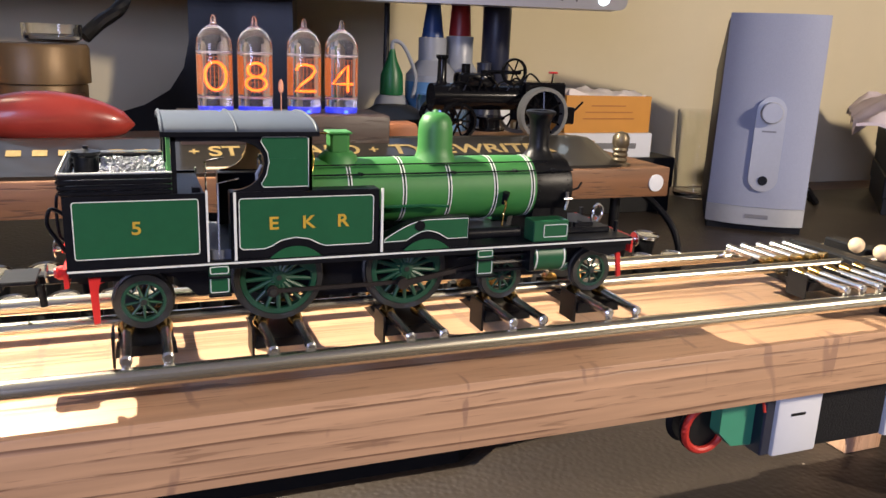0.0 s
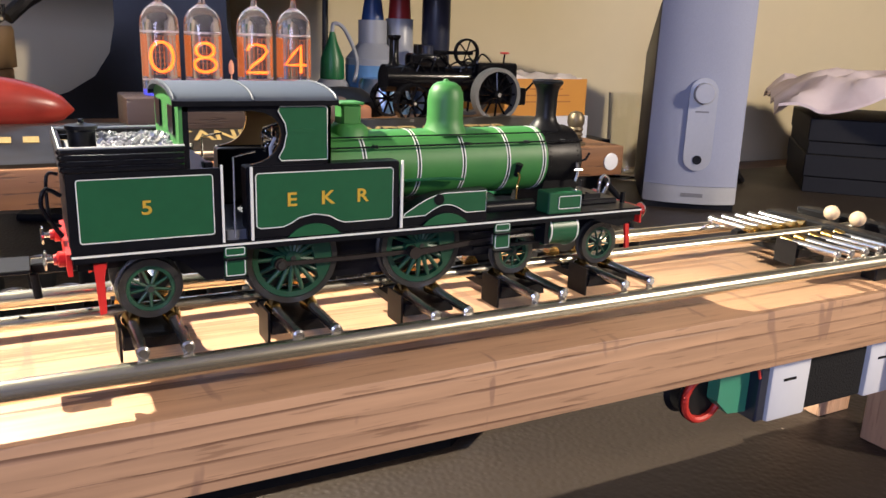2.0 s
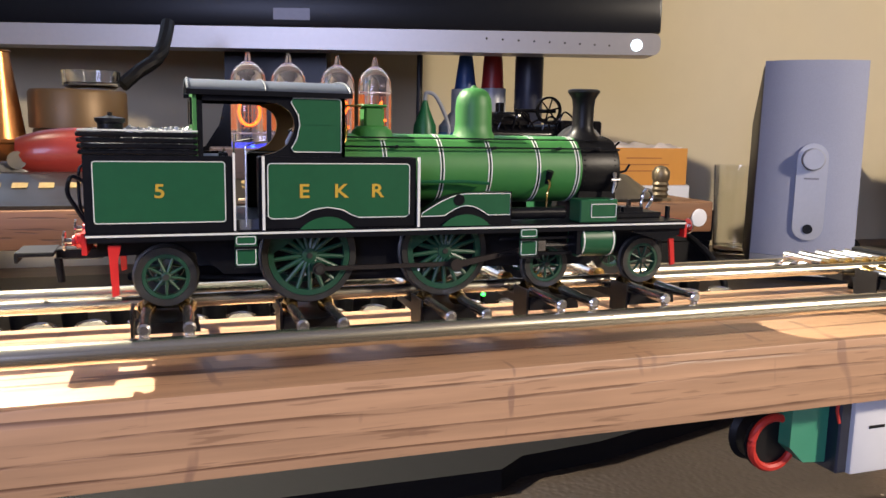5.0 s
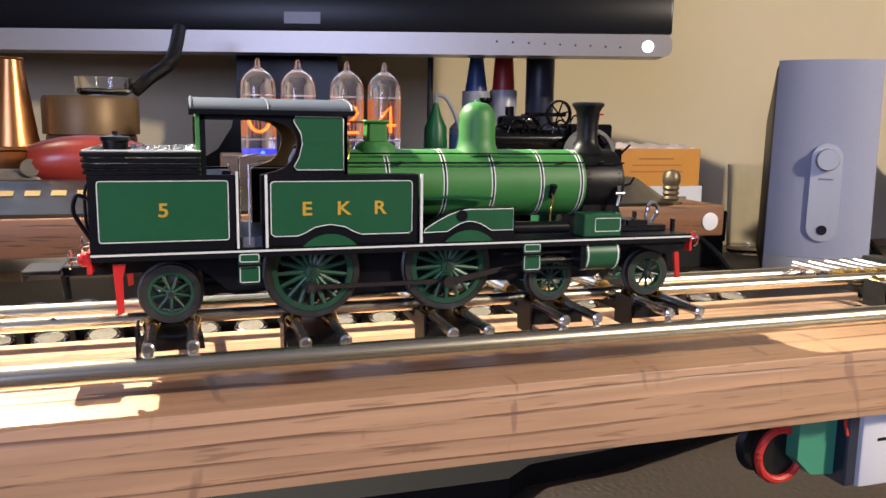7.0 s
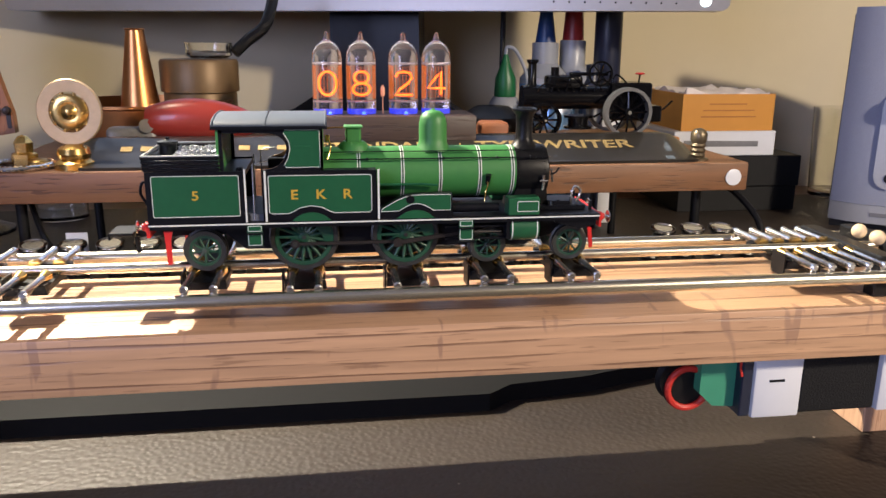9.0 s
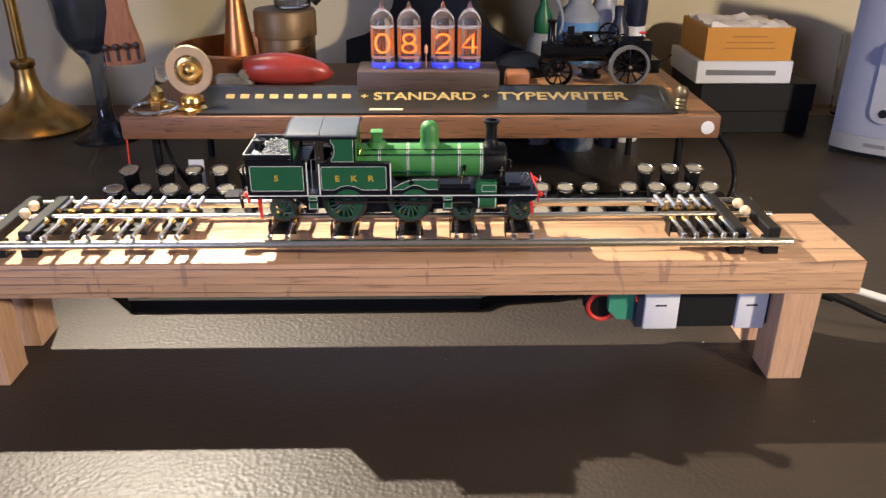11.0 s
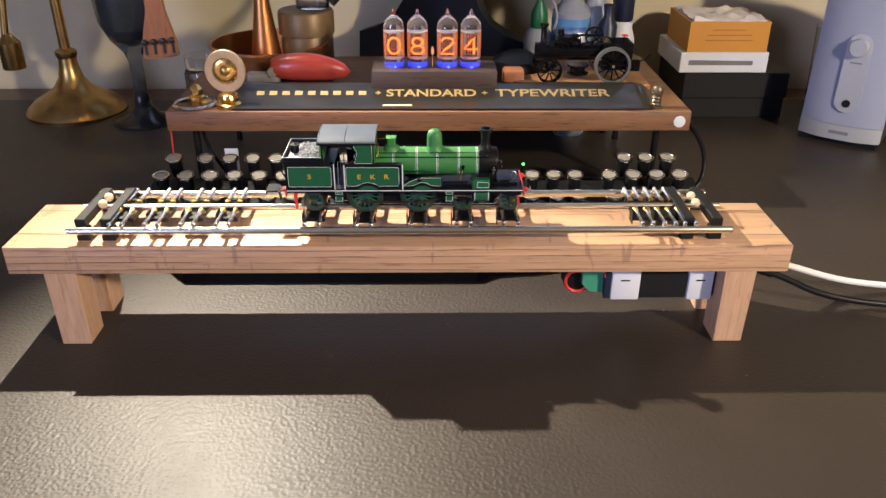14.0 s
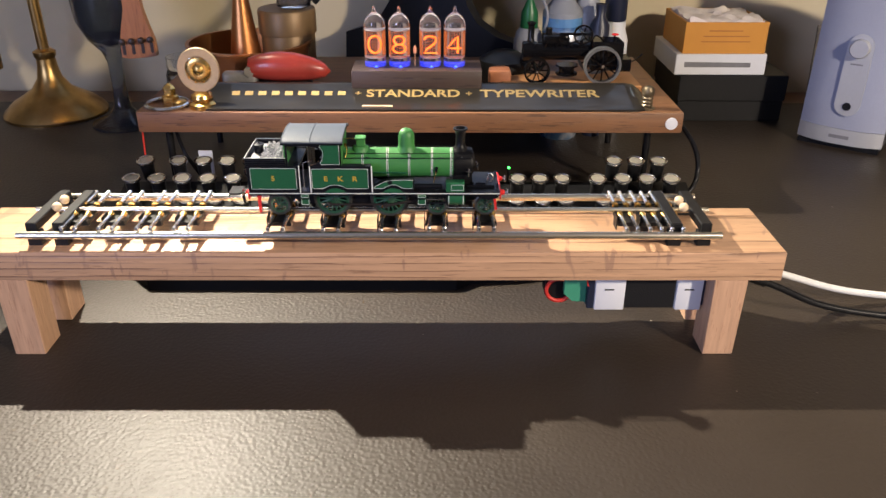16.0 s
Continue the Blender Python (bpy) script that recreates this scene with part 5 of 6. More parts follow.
# ---- copper and brass at the back of the shelf ----
pan = thing("copper_pan", (-0.080, 0.545, ST), "shallow copper pan with a tall copper funnel standing in it", "pan")
part("pan", lathe((-0.080, 0.545, ST), [(0.050, 0.0), (0.055, 0.003), (0.058, 0.0270), (0.0605, 0.0280), (0.0605, 0.0298), (0.0570, 0.0298), (0.0535, 0.005), (0.0005, 0.0045)], 44), COPPER, pan)
fun = thing("copper_funnel", (-0.085, 0.548, ST + 0.0045), "tapered copper funnel standing in the pan", "funnel")
part("cone", lathe((-0.0850, 0.548, ST + 0.0045), [(0.0165, 0.0), (0.0160, 0.004), (0.0066, 0.071), (0.0062, 0.0755), (0.0050, 0.0755), (0.0004, 0.0735)], 28), COPPER, fun)
part("rim_bead", pipe([(-0.0850 + 0.0064 * math.cos(a), 0.548 + 0.0064 * math.sin(a), ST + 0.0792) for a in np.linspace(0, 2 * math.pi, 24, endpoint=False)], 0.0008, 6, True), COPPER, fun)
can = thing("round_tin", (-0.0440, 0.560, ST + 0.0045), "round tan tin with a lid, standing in the copper pan", "tin")
TAN = mat("tan_tin", (0.17, 0.105, 0.045), 0.45, 0.3, var=0.12, scale=90, second=(0.12, 0.07, 0.028), mix=0.5, mscale=30)
part("tin_body", lathe((-0.0440, 0.560, ST), [(0.0255, 0.0046), (0.0262, 0.006), (0.0262, 0.034), (0.0256, 0.035)], 40), TAN, can)
part("lid", lathe((-0.0440, 0.560, ST), [(0.0258, 0.0352), (0.0282, 0.0355), (0.0282, 0.0565), (0.0270, 0.0585), (0.0005, 0.0590)], 40), TAN, can)
solid("glass_dish", lathe((-0.036, 0.558, ST + 0.0592), [(0.013, 0.0), (0.0165, 0.002), (0.0170, 0.0110), (0.0150, 0.0110), (0.0140, 0.004), (0.0005, 0.0035)], 28), GLASS, (-0.036, 0.558, ST + 0.0592), "small clear glass dish on the tin", "dish")
solid("cable_drop", pipe(smooth_curve([(0.010, 0.60, 0.195), (0.004, 0.58, 0.172), (-0.010, 0.575, 0.160), (-0.019, 0.570, 0.1515)], 6), 0.0045, 10), PLASTIC, (-0.005, 0.58, 0.15), "black cable end hanging behind the monitor", "cable")

# ---- brass lamp, goblet and violin tailpiece ----
lampt = thing("brass_desk_lamp", (-0.3535, 0.690, 0.0), "aged brass desk lamp with a bell-shaped base", "lamp")
part("base", lathe((-0.3535, 0.690, 0.0), [(0.058, 0.0), (0.0585, 0.003), (0.056, 0.007), (0.046, 0.016), (0.034, 0.023), (0.022, 0.031), (0.014, 0.043), (0.011, 0.058), (0.0105, 0.066), (0.0125, 0.069), (0.0125, 0.074), (0.0070, 0.077)], 48), AGEDBRASS, lampt)
part("stem", rod((-0.3535, 0.690, 0.077), (-0.3535, 0.690, 0.520), 0.0062, n=18), AGEDBRASS, lampt)
part("arm", pipe(smooth_curve([(-0.3535, 0.690, 0.515), (-0.335, 0.66, 0.575), (-0.265, 0.55, 0.582), (-0.198, 0.454, 0.548)], 6), 0.0055, 12), AGEDBRASS, lampt)
part("shade", lathe((HEAD[0], HEAD[1], HEAD[2]), [(0.062, -0.022), (0.058, 0.0), (0.040, 0.040), (0.018, 0.068), (0.010, 0.085), (0.009, 0.083), (0.016, 0.066), (0.038, 0.038), (0.056, 0.0), (0.060, -0.022)], 40, caps=False), AGEDBRASS, lampt)
part("pull_rod", rod((-0.402, 0.655, 0.100), (-0.3535, 0.690, 0.510), 0.0040, n=12), AGEDBRASS, lampt)
part("counterweight", lathe((-0.4000, 0.655, 0.062), [(0.0120, 0.0), (0.0125, 0.001), (0.0125, 0.030), (0.0115, 0.031), (0.004, 0.040)], 24), AGEDBRASS, lampt)
solid("clear_jar", lathe((-0.196, 0.700, 0.0), [(0.021, 0.0), (0.0225, 0.002), (0.0225, 0.046), (0.0195, 0.052), (0.0205, 0.054), (0.0205, 0.066), (0.0190, 0.066), (0.0190, 0.054), (0.0210, 0.046), (0.0210, 0.004), (0.0005, 0.0035)], 36), GLASS, (-0.196, 0.70, 0), "small empty clear glass jar by the wall", "jar")
solid("goblet", lathe((-0.2575, 0.650, 0.0), [(0.0365, 0.0), (0.036, 0.0025), (0.018, 0.010), (0.0095, 0.020), (0.0075, 0.040), (0.0078, 0.072), (0.012, 0.084), (0.024, 0.098), (0.033, 0.118), (0.0355, 0.150), (0.034, 0.190), (0.0325, 0.190), (0.034, 0.150), (0.031, 0.119), (0.021, 0.101), (0.0005, 0.093)], 40), SMOKEGLASS, (-0.2575, 0.65, 0), "tall dark smoked-glass goblet on the desk", "goblet")
tail = thing("violin_tailpiece", (-0.2105, 0.606, 0.087), "carved pear-wood violin tailpiece with four dark pegs, leaning on the goblet", "tailpiece")
bm = bmesh.new()
bm_plate(bm, [(-0.2296, 0.0870), (-0.2200, 0.0862), (-0.2020, 0.0876), (-0.1930, 0.0892), (-0.1936, 0.1050), (-0.1975, 0.1200), (-0.2015, 0.1370), (-0.2050, 0.200), (-0.2190, 0.200), (-0.2205, 0.1370), (-0.2265, 0.1150), (-0.2292, 0.1020)], 0.603, 0.611)
part("body", bm, PEAR, tail)
EBONY = mat("ebony", (0.03, 0.018, 0.014), 0.4, var=0.2)
for i, x in enumerate((-0.2262, -0.2162, -0.2062, -0.1966)):
    z = 0.1035 + 0.0009 * i
    part("string_slot", plate(rrect(x - 0.0013, x + 0.0019, z - 0.0135, z, 0.0012), 0.6022, 0.6029), EBONY, tail, "dark string slot")
    part("peg", lathe((x, 0.6015, z + 0.0005), [(0.0008, -0.0040), (0.0026, -0.0034), (0.0034, -0.0015), (0.0034, 0.0), (0.0026, 0.0012)], 16, "Y"), EBONY, tail, "round dark peg head")

# ---- boxes on the far side ----
BLACKCARD = mat("black_card", (0.012, 0.012, 0.013), 0.5, var=0.2)
bb = thing("black_box", (0.446, 0.715, 0.0), "plain black cardboard box on the desk", "box")
part("box_base", box(0.3845, 0.5075, 0.6615, 0.7685, 0.0, 0.0240, bev=0.0006), BLACKCARD, bb)
part("lid", box(0.383, 0.509, 0.660, 0.770, 0.0242, 0.0545, bev=0.001), BLACKCARD, bb)
wb = thing("white_pen_box", (0.428, 0.71, 0.055), "flat white box with a printed grey pen", "box")
part("carton", box(0.376, 0.480, 0.662, 0.760, 0.0547, 0.0785, bev=0.0008), WHITEPLASTIC, wb)
bm = rod((0.386, 0.6618, 0.0668), (0.462, 0.6618, 0.0662), 0.0030, 0.0026, 10)
for v in bm.verts:
    v.co.y = 0.6617 + (v.co.y - 0.6618) * 0.05
part("pen_print", bm, mat("print_grey", (0.16, 0.16, 0.17), 0.5, var=0.3, scale=80), wb)
ob_ = thing("orange_box", (0.430, 0.71, 0.079), "orange-yellow open cardboard box with tissue inside", "box")
ORANGE = mat("orange_card", (0.56, 0.24, 0.03), 0.55, var=0.08, scale=60)
part("front_panel", box(0.383, 0.4765, 0.6640, 0.6660, 0.0787, 0.1135), ORANGE, ob_)
part("back_panel", box(0.383, 0.4765, 0.7500, 0.7520, 0.0787, 0.1135), ORANGE, ob_)
part("side_panel", box(0.383, 0.385, 0.6661, 0.7499, 0.0787, 0.1135), ORANGE, ob_)
part("side_panel", box(0.4745, 0.4765, 0.6661, 0.7499, 0.0787, 0.1135), ORANGE, ob_)
part("bottom_panel", box(0.3851, 0.4744, 0.6661, 0.7499, 0.0787, 0.0807), ORANGE, ob_)
for i, (a, b) in enumerate(((0.410, 0.448), (0.404, 0.456), (0.402, 0.458))):
    part("print_line", box(a, b, 0.6637, 0.6639, 0.1035 - 0.006 * i, 0.1047 - 0.006 * i), mat("print_brown", (0.36, 0.13, 0.02), 0.6), ob_)
bm = bmesh.new()
rn = random.Random(8)
bmesh.ops.create_grid(bm, x_segments=18, y_segments=16, size=0.5)
for v in bm.verts:
    v.co = Vector((0.430 + v.co.x * 0.085, 0.708 + v.co.y * 0.080, 0.1150 + 0.006 * noise.noise(Vector((v.co.x * 7, v.co.y * 7, 3)))))
bmesh.ops.extrude_face_region(bm, geom=bm.faces[:])
for v in list(bm.verts)[: 19 * 17]:
    v.co.z -= 0.030
part("tissue", bm, mat("tissue", (0.72, 0.66, 0.62), 0.7, var=0.1), ob_, "crumpled pale tissue paper")
solid("glass_tumbler", lathe((0.5880, 0.725, 0.0), [(0.020, 0.0), (0.0225, 0.002), (0.0265, 0.095), (0.0250, 0.095), (0.0212, 0.008), (0.0005, 0.007)], 36), GLASS, (0.588, 0.725, 0), "plain clear glass tumbler by the wall", "glass")
BX = (0.726, 0.600, 0.0)
for z0, z1, w in ((0.0, 0.041, 0.200), (0.0412, 0.079, 0.194)):
    sk = thing("stacked_box", (BX[0] + 0.13, BX[1], z0), "black flat box in a stack on the desk", "box", "stack of black boxes")
    part("box_base", spin(box(BX[0] + 0.0015, BX[0] + w - 0.0015, BX[1] + 0.0015, BX[1] + 0.1785, z0, z1 - 0.0242, bev=0.0006), -45, BX), BLACKCARD, sk)
    part("lid", spin(box(BX[0], BX[0] + w, BX[1], BX[1] + 0.18, z1 - 0.024, z1, bev=0.001), -45, BX), BLACKCARD, sk)
bm = bmesh.new()
bmesh.ops.create_grid(bm, x_segments=26, y_segments=22, size=0.5)
for v in bm.verts:
    e = max(abs(v.co.x), abs(v.co.y)) * 2
    lift = 0.030 * (1 - e ** 3) + 0.020 * noise.noise(v.co * 4.2) + 0.008 * noise.noise(v.co * 11)
    v.co = Vector((BX[0] + 0.088 + v.co.x * 0.25, BX[1] + 0.075 + v.co.y * 0.22, 0.0945 + lift))
low = min(v.co.z for v in bm.verts)
for v in bm.verts:
    v.co.z += 0.0795 - low + 0.003
bmesh.ops.extrude_face_region(bm, geom=bm.faces[:])
for v in list(bm.verts)[: 27 * 23]:
    v.co.z -= 0.003
solid("crumpled_paper", spin(bm, -45, BX), mat("pink_paper", (0.72, 0.62, 0.64), 0.7, var=0.15, scale=40, second=(0.55, 0.42, 0.44), mix=0.4, mscale=30), (0.86, 0.59, 0.0794), "crumpled pinkish paper lying on black boxes", "paper")

# ---- bottles behind the shelf ----
def bottle(name, x, y, prof, cap, body, capm, label):
    b = thing(name, (x, y, 0.0), label, "bottle")
    part("bottle_body", lathe((x, y, 0), prof, 28), body, b)
    part("cap", lathe((x, y, 0), cap, 20), capm, b)
    return b


MILKY = mat("milky_plastic", (0.36, 0.38, 0.42), 0.35, var=0.05, trans=0.25)
BLUECAP = mat("blue_cap", (0.015, 0.05, 0.16), 0.4, var=0.1)
REDCAP = mat("red_cap", (0.30, 0.02, 0.02), 0.4, var=0.1)
GREENCAP = mat("green_cap", (0.008, 0.11, 0.035), 0.4, var=0.1)
g = bottle("green_capped_bottle", 0.2030, 0.632, [(0.0150, 0.0), (0.016, 0.002), (0.016, 0.100), (0.013, 0.110), (0.010, 0.114)], [(0.0092, 0.1142), (0.0095, 0.116), (0.0090, 0.130), (0.0040, 0.142), (0.0018, 0.150)], MILKY, GREENCAP, "small clear bottle with a green pointed cap")
part("spout_tube", pipe(smooth_curve([(0.2030, 0.632, 0.149), (0.2040, 0.631, 0.156), (0.212, 0.629, 0.152), (0.2215, 0.627, 0.130), (0.2190, 0.626, 0.112)]), 0.0016, 8), MILKY, g)
b2 = bottle("blue_capped_bottle", 0.2400, 0.640, [(0.0200, 0.0), (0.0215, 0.003), (0.0215, 0.130), (0.015, 0.138), (0.0115, 0.142), (0.0115, 0.160)], [(0.0090, 0.1602), (0.0088, 0.162), (0.0055, 0.186), (0.0040, 0.192)], MILKY, BLUECAP, "white squeeze bottle with a blue cap")
part("label_band", lathe((0.2400, 0.640, 0), [(0.0217, 0.085), (0.0217, 0.125)], 28), mat("blue_label", (0.10, 0.24, 0.45), 0.4, var=0.5, scale=60), b2)
b3 = bottle("red_capped_bottle", 0.2680, 0.650, [(0.0180, 0.0), (0.0190, 0.003), (0.0190, 0.128), (0.014, 0.137), (0.0115, 0.141), (0.0115, 0.162)], [(0.0095, 0.1622), (0.0093, 0.165), (0.0080, 0.185), (0.0070, 0.195)], MILKY, REDCAP, "white squeeze bottle with a red cap")
bottle("black_bottle", 0.2970, 0.640, [(0.0150, 0.0), (0.0158, 0.002), (0.0158, 0.100), (0.0120, 0.112), (0.0120, 0.120)], [(0.0110, 0.1202), (0.0120, 0.122), (0.0120, 0.190), (0.0100, 0.200)], WHITEPLASTIC, NAVY, "white bottle with a long black cap")
solid("blue_can", lathe((0.2390, 0.600 + 0.012, 0.0), [(0.0195, 0.0), (0.0205, 0.002), (0.0205, 0.112), (0.0190, 0.116), (0.0005, 0.1165)], 32), mat("printed_can", (0.16, 0.30, 0.50), 0.25, 0.7, var=0.5, scale=40, second=(0.75, 0.75, 0.78), mix=0.9, mscale=45), (0.239, 0.612, 0), "silver and blue printed drinks can", "can")
solid("dark_flask", lathe((0.2760, 0.615, 0.0), [(0.0100, 0.0), (0.0105, 0.002), (0.0105, 0.120), (0.0050, 0.130), (0.0060, 0.142), (0.0005, 0.143)], 20), NAVY, (0.276, 0.615, 0), "slim dark bottle beside the can", "bottle")
solid("hanging_cable", pipe(smooth_curve([(0.2040, 0.652, 0.250), (0.2042, 0.652, 0.170), (0.2038, 0.653, 0.06), (0.206, 0.655, 0.002)], 6), 0.0024, 10), PLASTIC, (0.204, 0.652, 0.0), "black cable hanging behind the monitor", "cable")

# ---- the loudspeaker ----
SP = (0.5305, 0.5650, 0.0)
sp = thing("desk_loudspeaker", SP, "grey desktop loudspeaker with a silver control strip", "speaker")
w, h, d = 0.0435, 0.193, 0.135
YAW = -37


def leaned(bm):
    """Lies back a little, then turns towards the seat."""
    for v in bm.verts:
        v.co.y += v.co.z * 0.02
        k = 1 - 0.03 * v.co.z / h
        v.co.x = SP[0] + (v.co.x - SP[0]) * k
    return spin(bm, YAW, SP)


GRILLE = mat("speaker_cloth", (0.31, 0.335, 0.44), 0.75, var=0.18, scale=1500, bump=0.3, bscale=2500)
SILVER = mat("silver_plastic", (0.42, 0.43, 0.46), 0.38, 0.2, var=0.05)
bm = box(SP[0] - w, SP[0] + w, SP[1] + 0.0115, SP[1] + d, 0.004, h, bev=0.006, seg=3)
for v in bm.verts:
    if v.co.z > 0.1:
        v.co.z -= 0.055 * max(0.0, (v.co.y - SP[1] - 0.012) / d)
part("cabinet", leaned(bm), mat("graphite", (0.05, 0.05, 0.055), 0.5, var=0.15), sp)


def bowed(hw, y0, y1, z0, z1, bow):
    """A plate bowed outwards in plan, upright from z0 to z1."""
    us = [-1 + 2 * i / 16 for i in range(17)]
    bm = plate([(SP[0] + hw * u, y0 + bow * abs(u) ** 2.6) for u in us] + [(SP[0] + hw * u, y1 + bow) for u in us[::-1]], z0, z1)
    for q in bm.verts:
        q.co = Vector((q.co.x, q.co.z, q.co.y))
    return bm


part("grille", leaned(bowed(w - 0.001, SP[1], SP[1] + 0.002, 0.0225, h - 0.001, 0.010)), GRILLE, sp, "grey cloth grille")
part("kick_strip", leaned(bowed(w - 0.001, SP[1] - 0.0006, SP[1] + 0.002, 0.006, 0.0222, 0.010)), SILVER, sp, "pale silver strip")
part("badge", leaned(box(SP[0] - 0.009, SP[0] + 0.011, SP[1] - 0.0012, SP[1] - 0.0006, 0.0125, 0.0160)), mat("badge_grey", (0.2, 0.2, 0.22), 0.4), sp)
part("foot", leaned(box(SP[0] - w + 0.003, SP[0] + w - 0.003, SP[1] + 0.006, SP[1] + d - 0.01, 0.0, 0.0058)), PLASTIC, sp)
bm = plate([(SP[0] + 0.002 + x, z) for x, z in arc(0, 0.109, 0.0125, 0, 180, 12) + arc(0, 0.050, 0.0125, 180, 360, 12)], SP[1] - 0.0022, SP[1] - 0.0002)
cs = part("control_strip", leaned(bm), SILVER, sp, "pale rounded control strip")
part("volume_knob", leaned(lathe((SP[0] + 0.002, SP[1], 0.108), [(0.0095, -0.0022), (0.0095, -0.0090), (0.0085, -0.0100), (0.0005, -0.0100)], 28, "Y")), SILVER, cs)
part("socket", leaned(lathe((SP[0] + 0.002, SP[1], 0.0475), [(0.0042, -0.0022), (0.0042, -0.0030), (0.0022, -0.0030), (0.0022, -0.0024), (0.0002, -0.0024)], 20, "Y")), PLASTIC, cs)
part("word_bar", leaned(box(SP[0] - 0.004, SP[0] + 0.008, SP[1] - 0.0025, SP[1] - 0.0022, 0.0905, 0.0920)), MATS["badge_grey"], cs)
solid("speaker_cable", pipe(smooth_curve([(0.640, 0.66, 0.020), (0.660, 0.64, 0.024), (0.680, 0.645, 0.012), (0.70, 0.66, 0.003), (0.76, 0.68 + 0.075, 0.003)], 8), 0.0030, 10), PLASTIC, (0.67, 0.65, 0), "black cable behind the loudspeaker", "cable")

# ---- the monitor ----
MR, MZ, MW, TURNM = (0.3585, 0.5430, 0.0), 0.1850, 0.640, -20
mon = thing("computer_monitor", (0.12, 0.70, 0.0), "wide black monitor with a silver lower bezel, switched on", "monitor")


def mturn(bm):
    return spin(bm, TURNM, MR)


x0, x1, yf = MR[0] - MW, MR[0], MR[1]
part("bezel_strip", mturn(plate(rrect(x0, x1, MZ, MZ + 0.0160, 0.0060), yf - 0.004, yf + 0.026)), mat("bezel_silver", (0.40, 0.38, 0.36), 0.35, 0.5, var=0.05), mon, "silver lower bezel")
part("back_shell", mturn(box(x0 + 0.002, x1 - 0.002, yf + 0.004, yf + 0.029, MZ + 0.004, MZ + 0.345, bev=0.006, seg=2)), PLASTIC, mon)
part("bezel", mturn(box(x0, x1, yf - 0.003, yf + 0.0035, MZ + 0.0162, MZ + 0.0430, bev=0.002, seg=2)), mat("piano_black", (0.006, 0.007, 0.010), 0.32, var=0.2), mon, "glossy black bezel")
for a, b in ((x0, x0 + 0.020), (x1 - 0.020, x1)):
    part("bezel", mturn(box(a, b, yf - 0.003, yf + 0.0035, MZ + 0.0432, MZ + 0.345)), MATS["piano_black"], mon)
part("bezel", mturn(box(x0 + 0.0202, x1 - 0.0202, yf - 0.003, yf + 0.0035, MZ + 0.327, MZ + 0.345)), MATS["piano_black"], mon)


def screen_mat():
    m = bpy.data.materials.new("lit_screen")
    m.use_nodes = True
    nt = m.node_tree
    b = nt.nodes["Principled BSDF"]
    b.inputs["Base Color"].default_value = (0.01, 0.01, 0.012, 1)
    b.inputs["Roughness"].default_value = 0.25
    tc = nt.nodes.new("ShaderNodeTexCoord")
    mp = nt.nodes.new("ShaderNodeMapping")
    mp.inputs["Scale"].default_value = (1, 1, 3)
    n = nt.nodes.new("ShaderNodeTexNoise")
    n.inputs["Scale"].default_value, n.inputs["Detail"].default_value = 26, 6
    cr = nt.nodes.new("ShaderNodeValToRGB")
    cr.color_ramp.elements[0].position, cr.color_ramp.elements[0].color = 0.42, (0.03, 0.05, 0.12, 1)
    cr.color_ramp.elements[1].position, cr.color_ramp.elements[1].color = 0.66, (0.62, 0.74, 1.0, 1)
    nt.links.new(tc.outputs["Object"], mp.inputs[0])
    nt.links.new(mp.outputs[0], n.inputs["Vector"])
    nt.links.new(n.outputs["Fac"], cr.inputs["Fac"])
    nt.links.new(cr.outputs["Color"], b.inputs["Emission Color"])
    b.inputs["Emission Strength"].default_value = 2.2
    return m


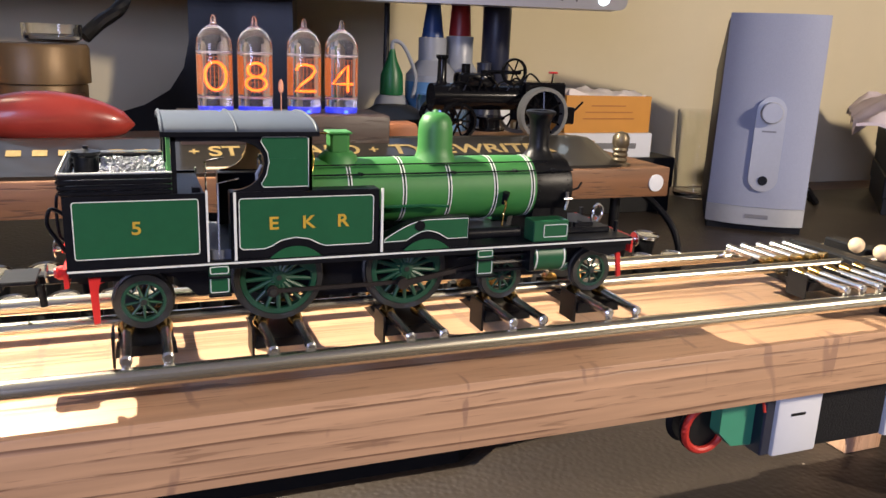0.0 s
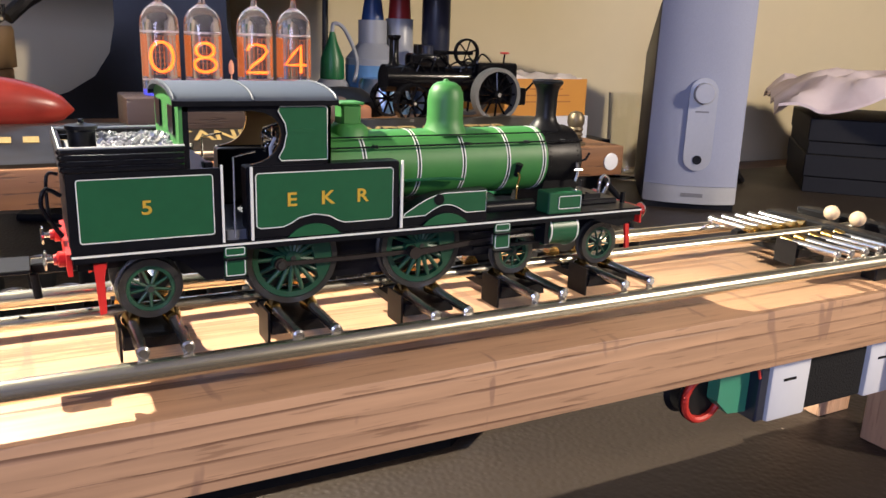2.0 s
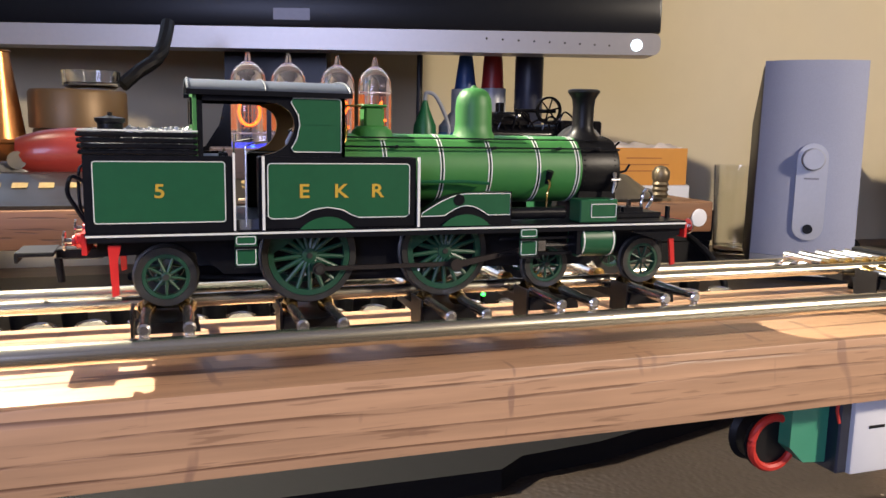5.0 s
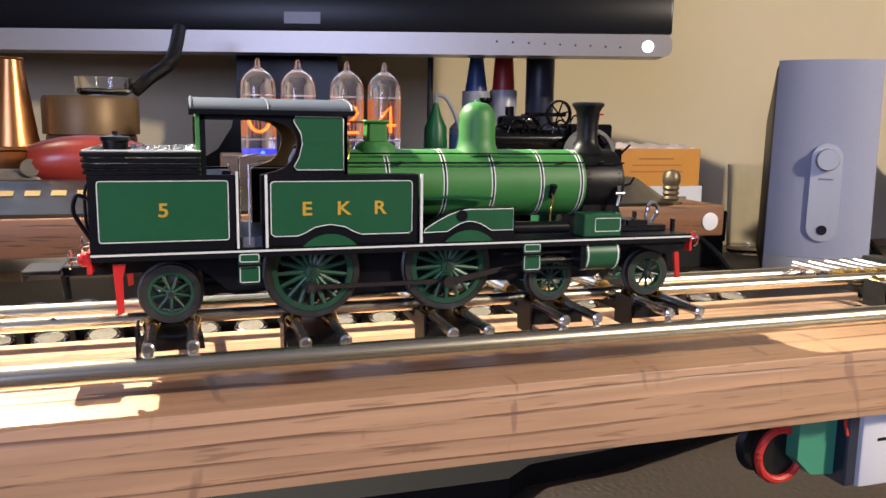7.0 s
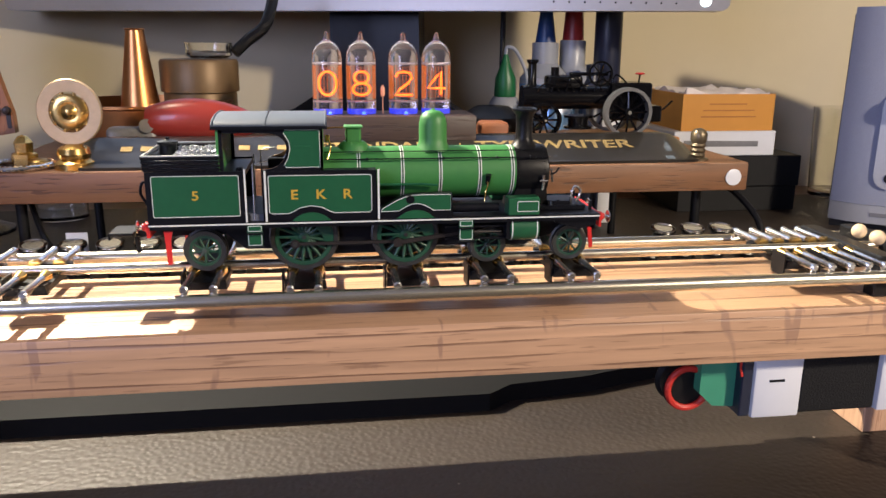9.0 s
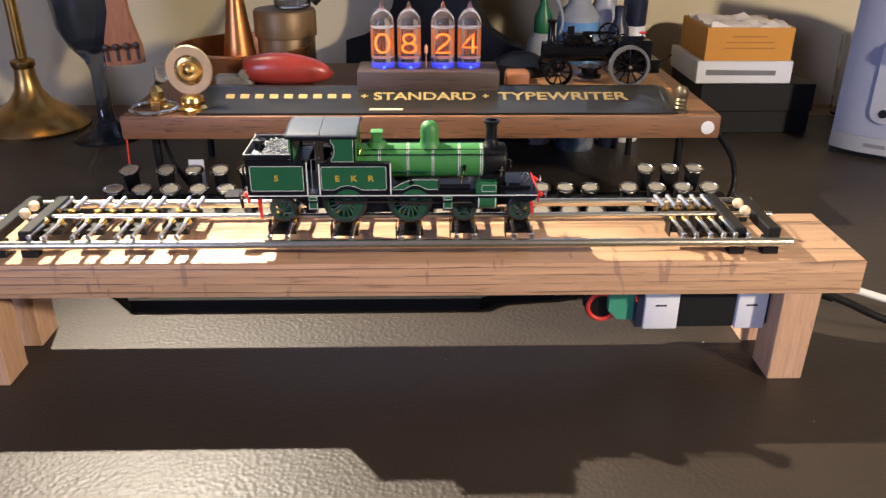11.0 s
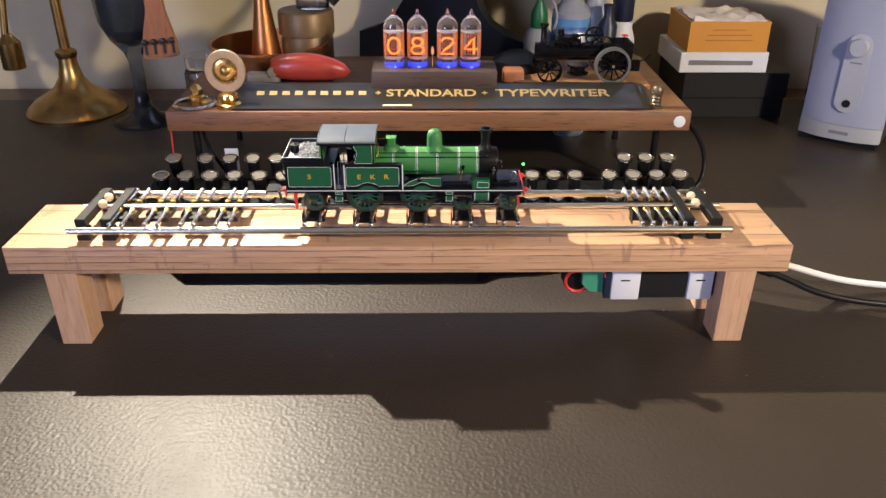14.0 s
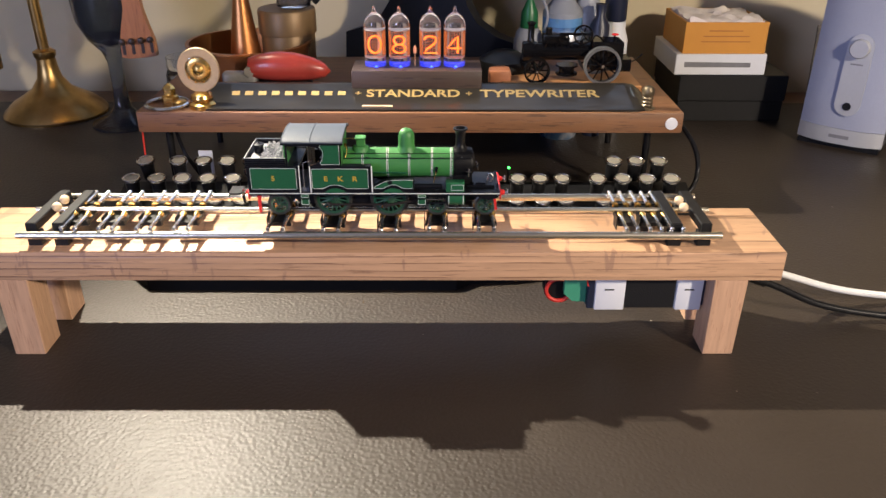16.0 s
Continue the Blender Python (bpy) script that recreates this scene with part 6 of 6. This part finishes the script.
part("screen", mturn(box(x0 + 0.0202, x1 - 0.0202, yf - 0.0012, yf + 0.0030, MZ + 0.0432, MZ + 0.3268)), screen_mat(), mon, "lit screen with a bluish picture")
part("maker_badge", mturn(box(x1 - 0.2900, x1 - 0.2625, yf - 0.0034, yf - 0.0030, MZ + 0.0215, MZ + 0.0300)), mat("badge_silver", (0.12, 0.12, 0.14), 0.4, 0.3), mon)
part("power_light", mturn(lathe((x1 - 0.018, yf - 0.004, MZ + 0.0072), [(0.0042, 0), (0.0042, -0.0006), (0.003, -0.0008)], 20, "Y")), WHITELED, mon, "small white power light")
bm = bmesh.new()
for i in range(9):
    bm_lathe(bm, (x1 - 0.045 - 0.012 * i, yf - 0.004, MZ + 0.0050), [(0.0008, 0), (0.0008, -0.0003)], 8, "Y")
part("button_dots", bm, PLASTIC, mon)
cx = x1 - 0.2775
neck = [(cx - 0.064, MZ + 0.18), (cx - 0.066, 0.150), (cx - 0.071, 0.128), (cx - 0.083, 0.110), (cx - 0.104, 0.097), (cx - 0.128, 0.089), (cx - 0.132, 0.0080),
        (cx + 0.090, 0.0080), (cx + 0.086, 0.089), (cx + 0.058, 0.097), (cx + 0.036, 0.110), (cx + 0.024, 0.128), (cx + 0.019, 0.150), (cx + 0.016, MZ + 0.18)]
part("stand_column", mturn(plate(neck, yf + 0.050, yf + 0.072)), mat("stand_black", (0.006, 0.007, 0.011), 0.3, var=0.2), mon, "glossy black neck flaring towards its base")
part("stand_base", mturn(box(cx - 0.140, cx + 0.105, yf + 0.015, yf + 0.120, 0.0, 0.0075, bev=0.003, seg=2)), MATS["stand_black"], mon)


# ---- what moves: the engine runs on its rollers ----
def motions():
    base = ORIGIN[loco.name]
    times = [round(0.125 * i, 3) for i in range(129)]

    def turn(t):
        return 360.0 * (t - 2.50) / 1.775
    for w, c, sd in DRIVERS:
        walk(w, [(t, Matrix.Translation(c - base) @ Matrix.Rotation(radians(turn(t) + (90 if sd > 0 else 0)), 4, "Y")) for t in times])
    for i, sd in enumerate((-1, 1)):
        ph = 90 if sd > 0 else 0
        rows, mains, cross = [], [], []
        for t in times:
            a = radians(turn(t) + ph)
            off = Vector((CRANK * math.sin(a), 0, CRANK * math.cos(a)))
            rows.append((t, Matrix.Translation(RODS[i][1] - base + off)))
            pin = MAINS[i][1] + off
            dz = 0.0990 - pin.z
            dx = math.sqrt(MAINS[i][2] ** 2 - dz * dz)
            mains.append((t, Matrix.Translation(pin - base) @ Matrix.Rotation(-math.asin(dz / MAINS[i][2]), 4, "Y")))
            cross.append((t, Matrix.Translation(Vector((pin.x + dx, CROSS[i][1].y, 0.0990)) - base)))
        walk(RODS[i][0], rows)
        walk(MAINS[i][0], mains)
        walk(CROSS[i][0], cross)


motions()
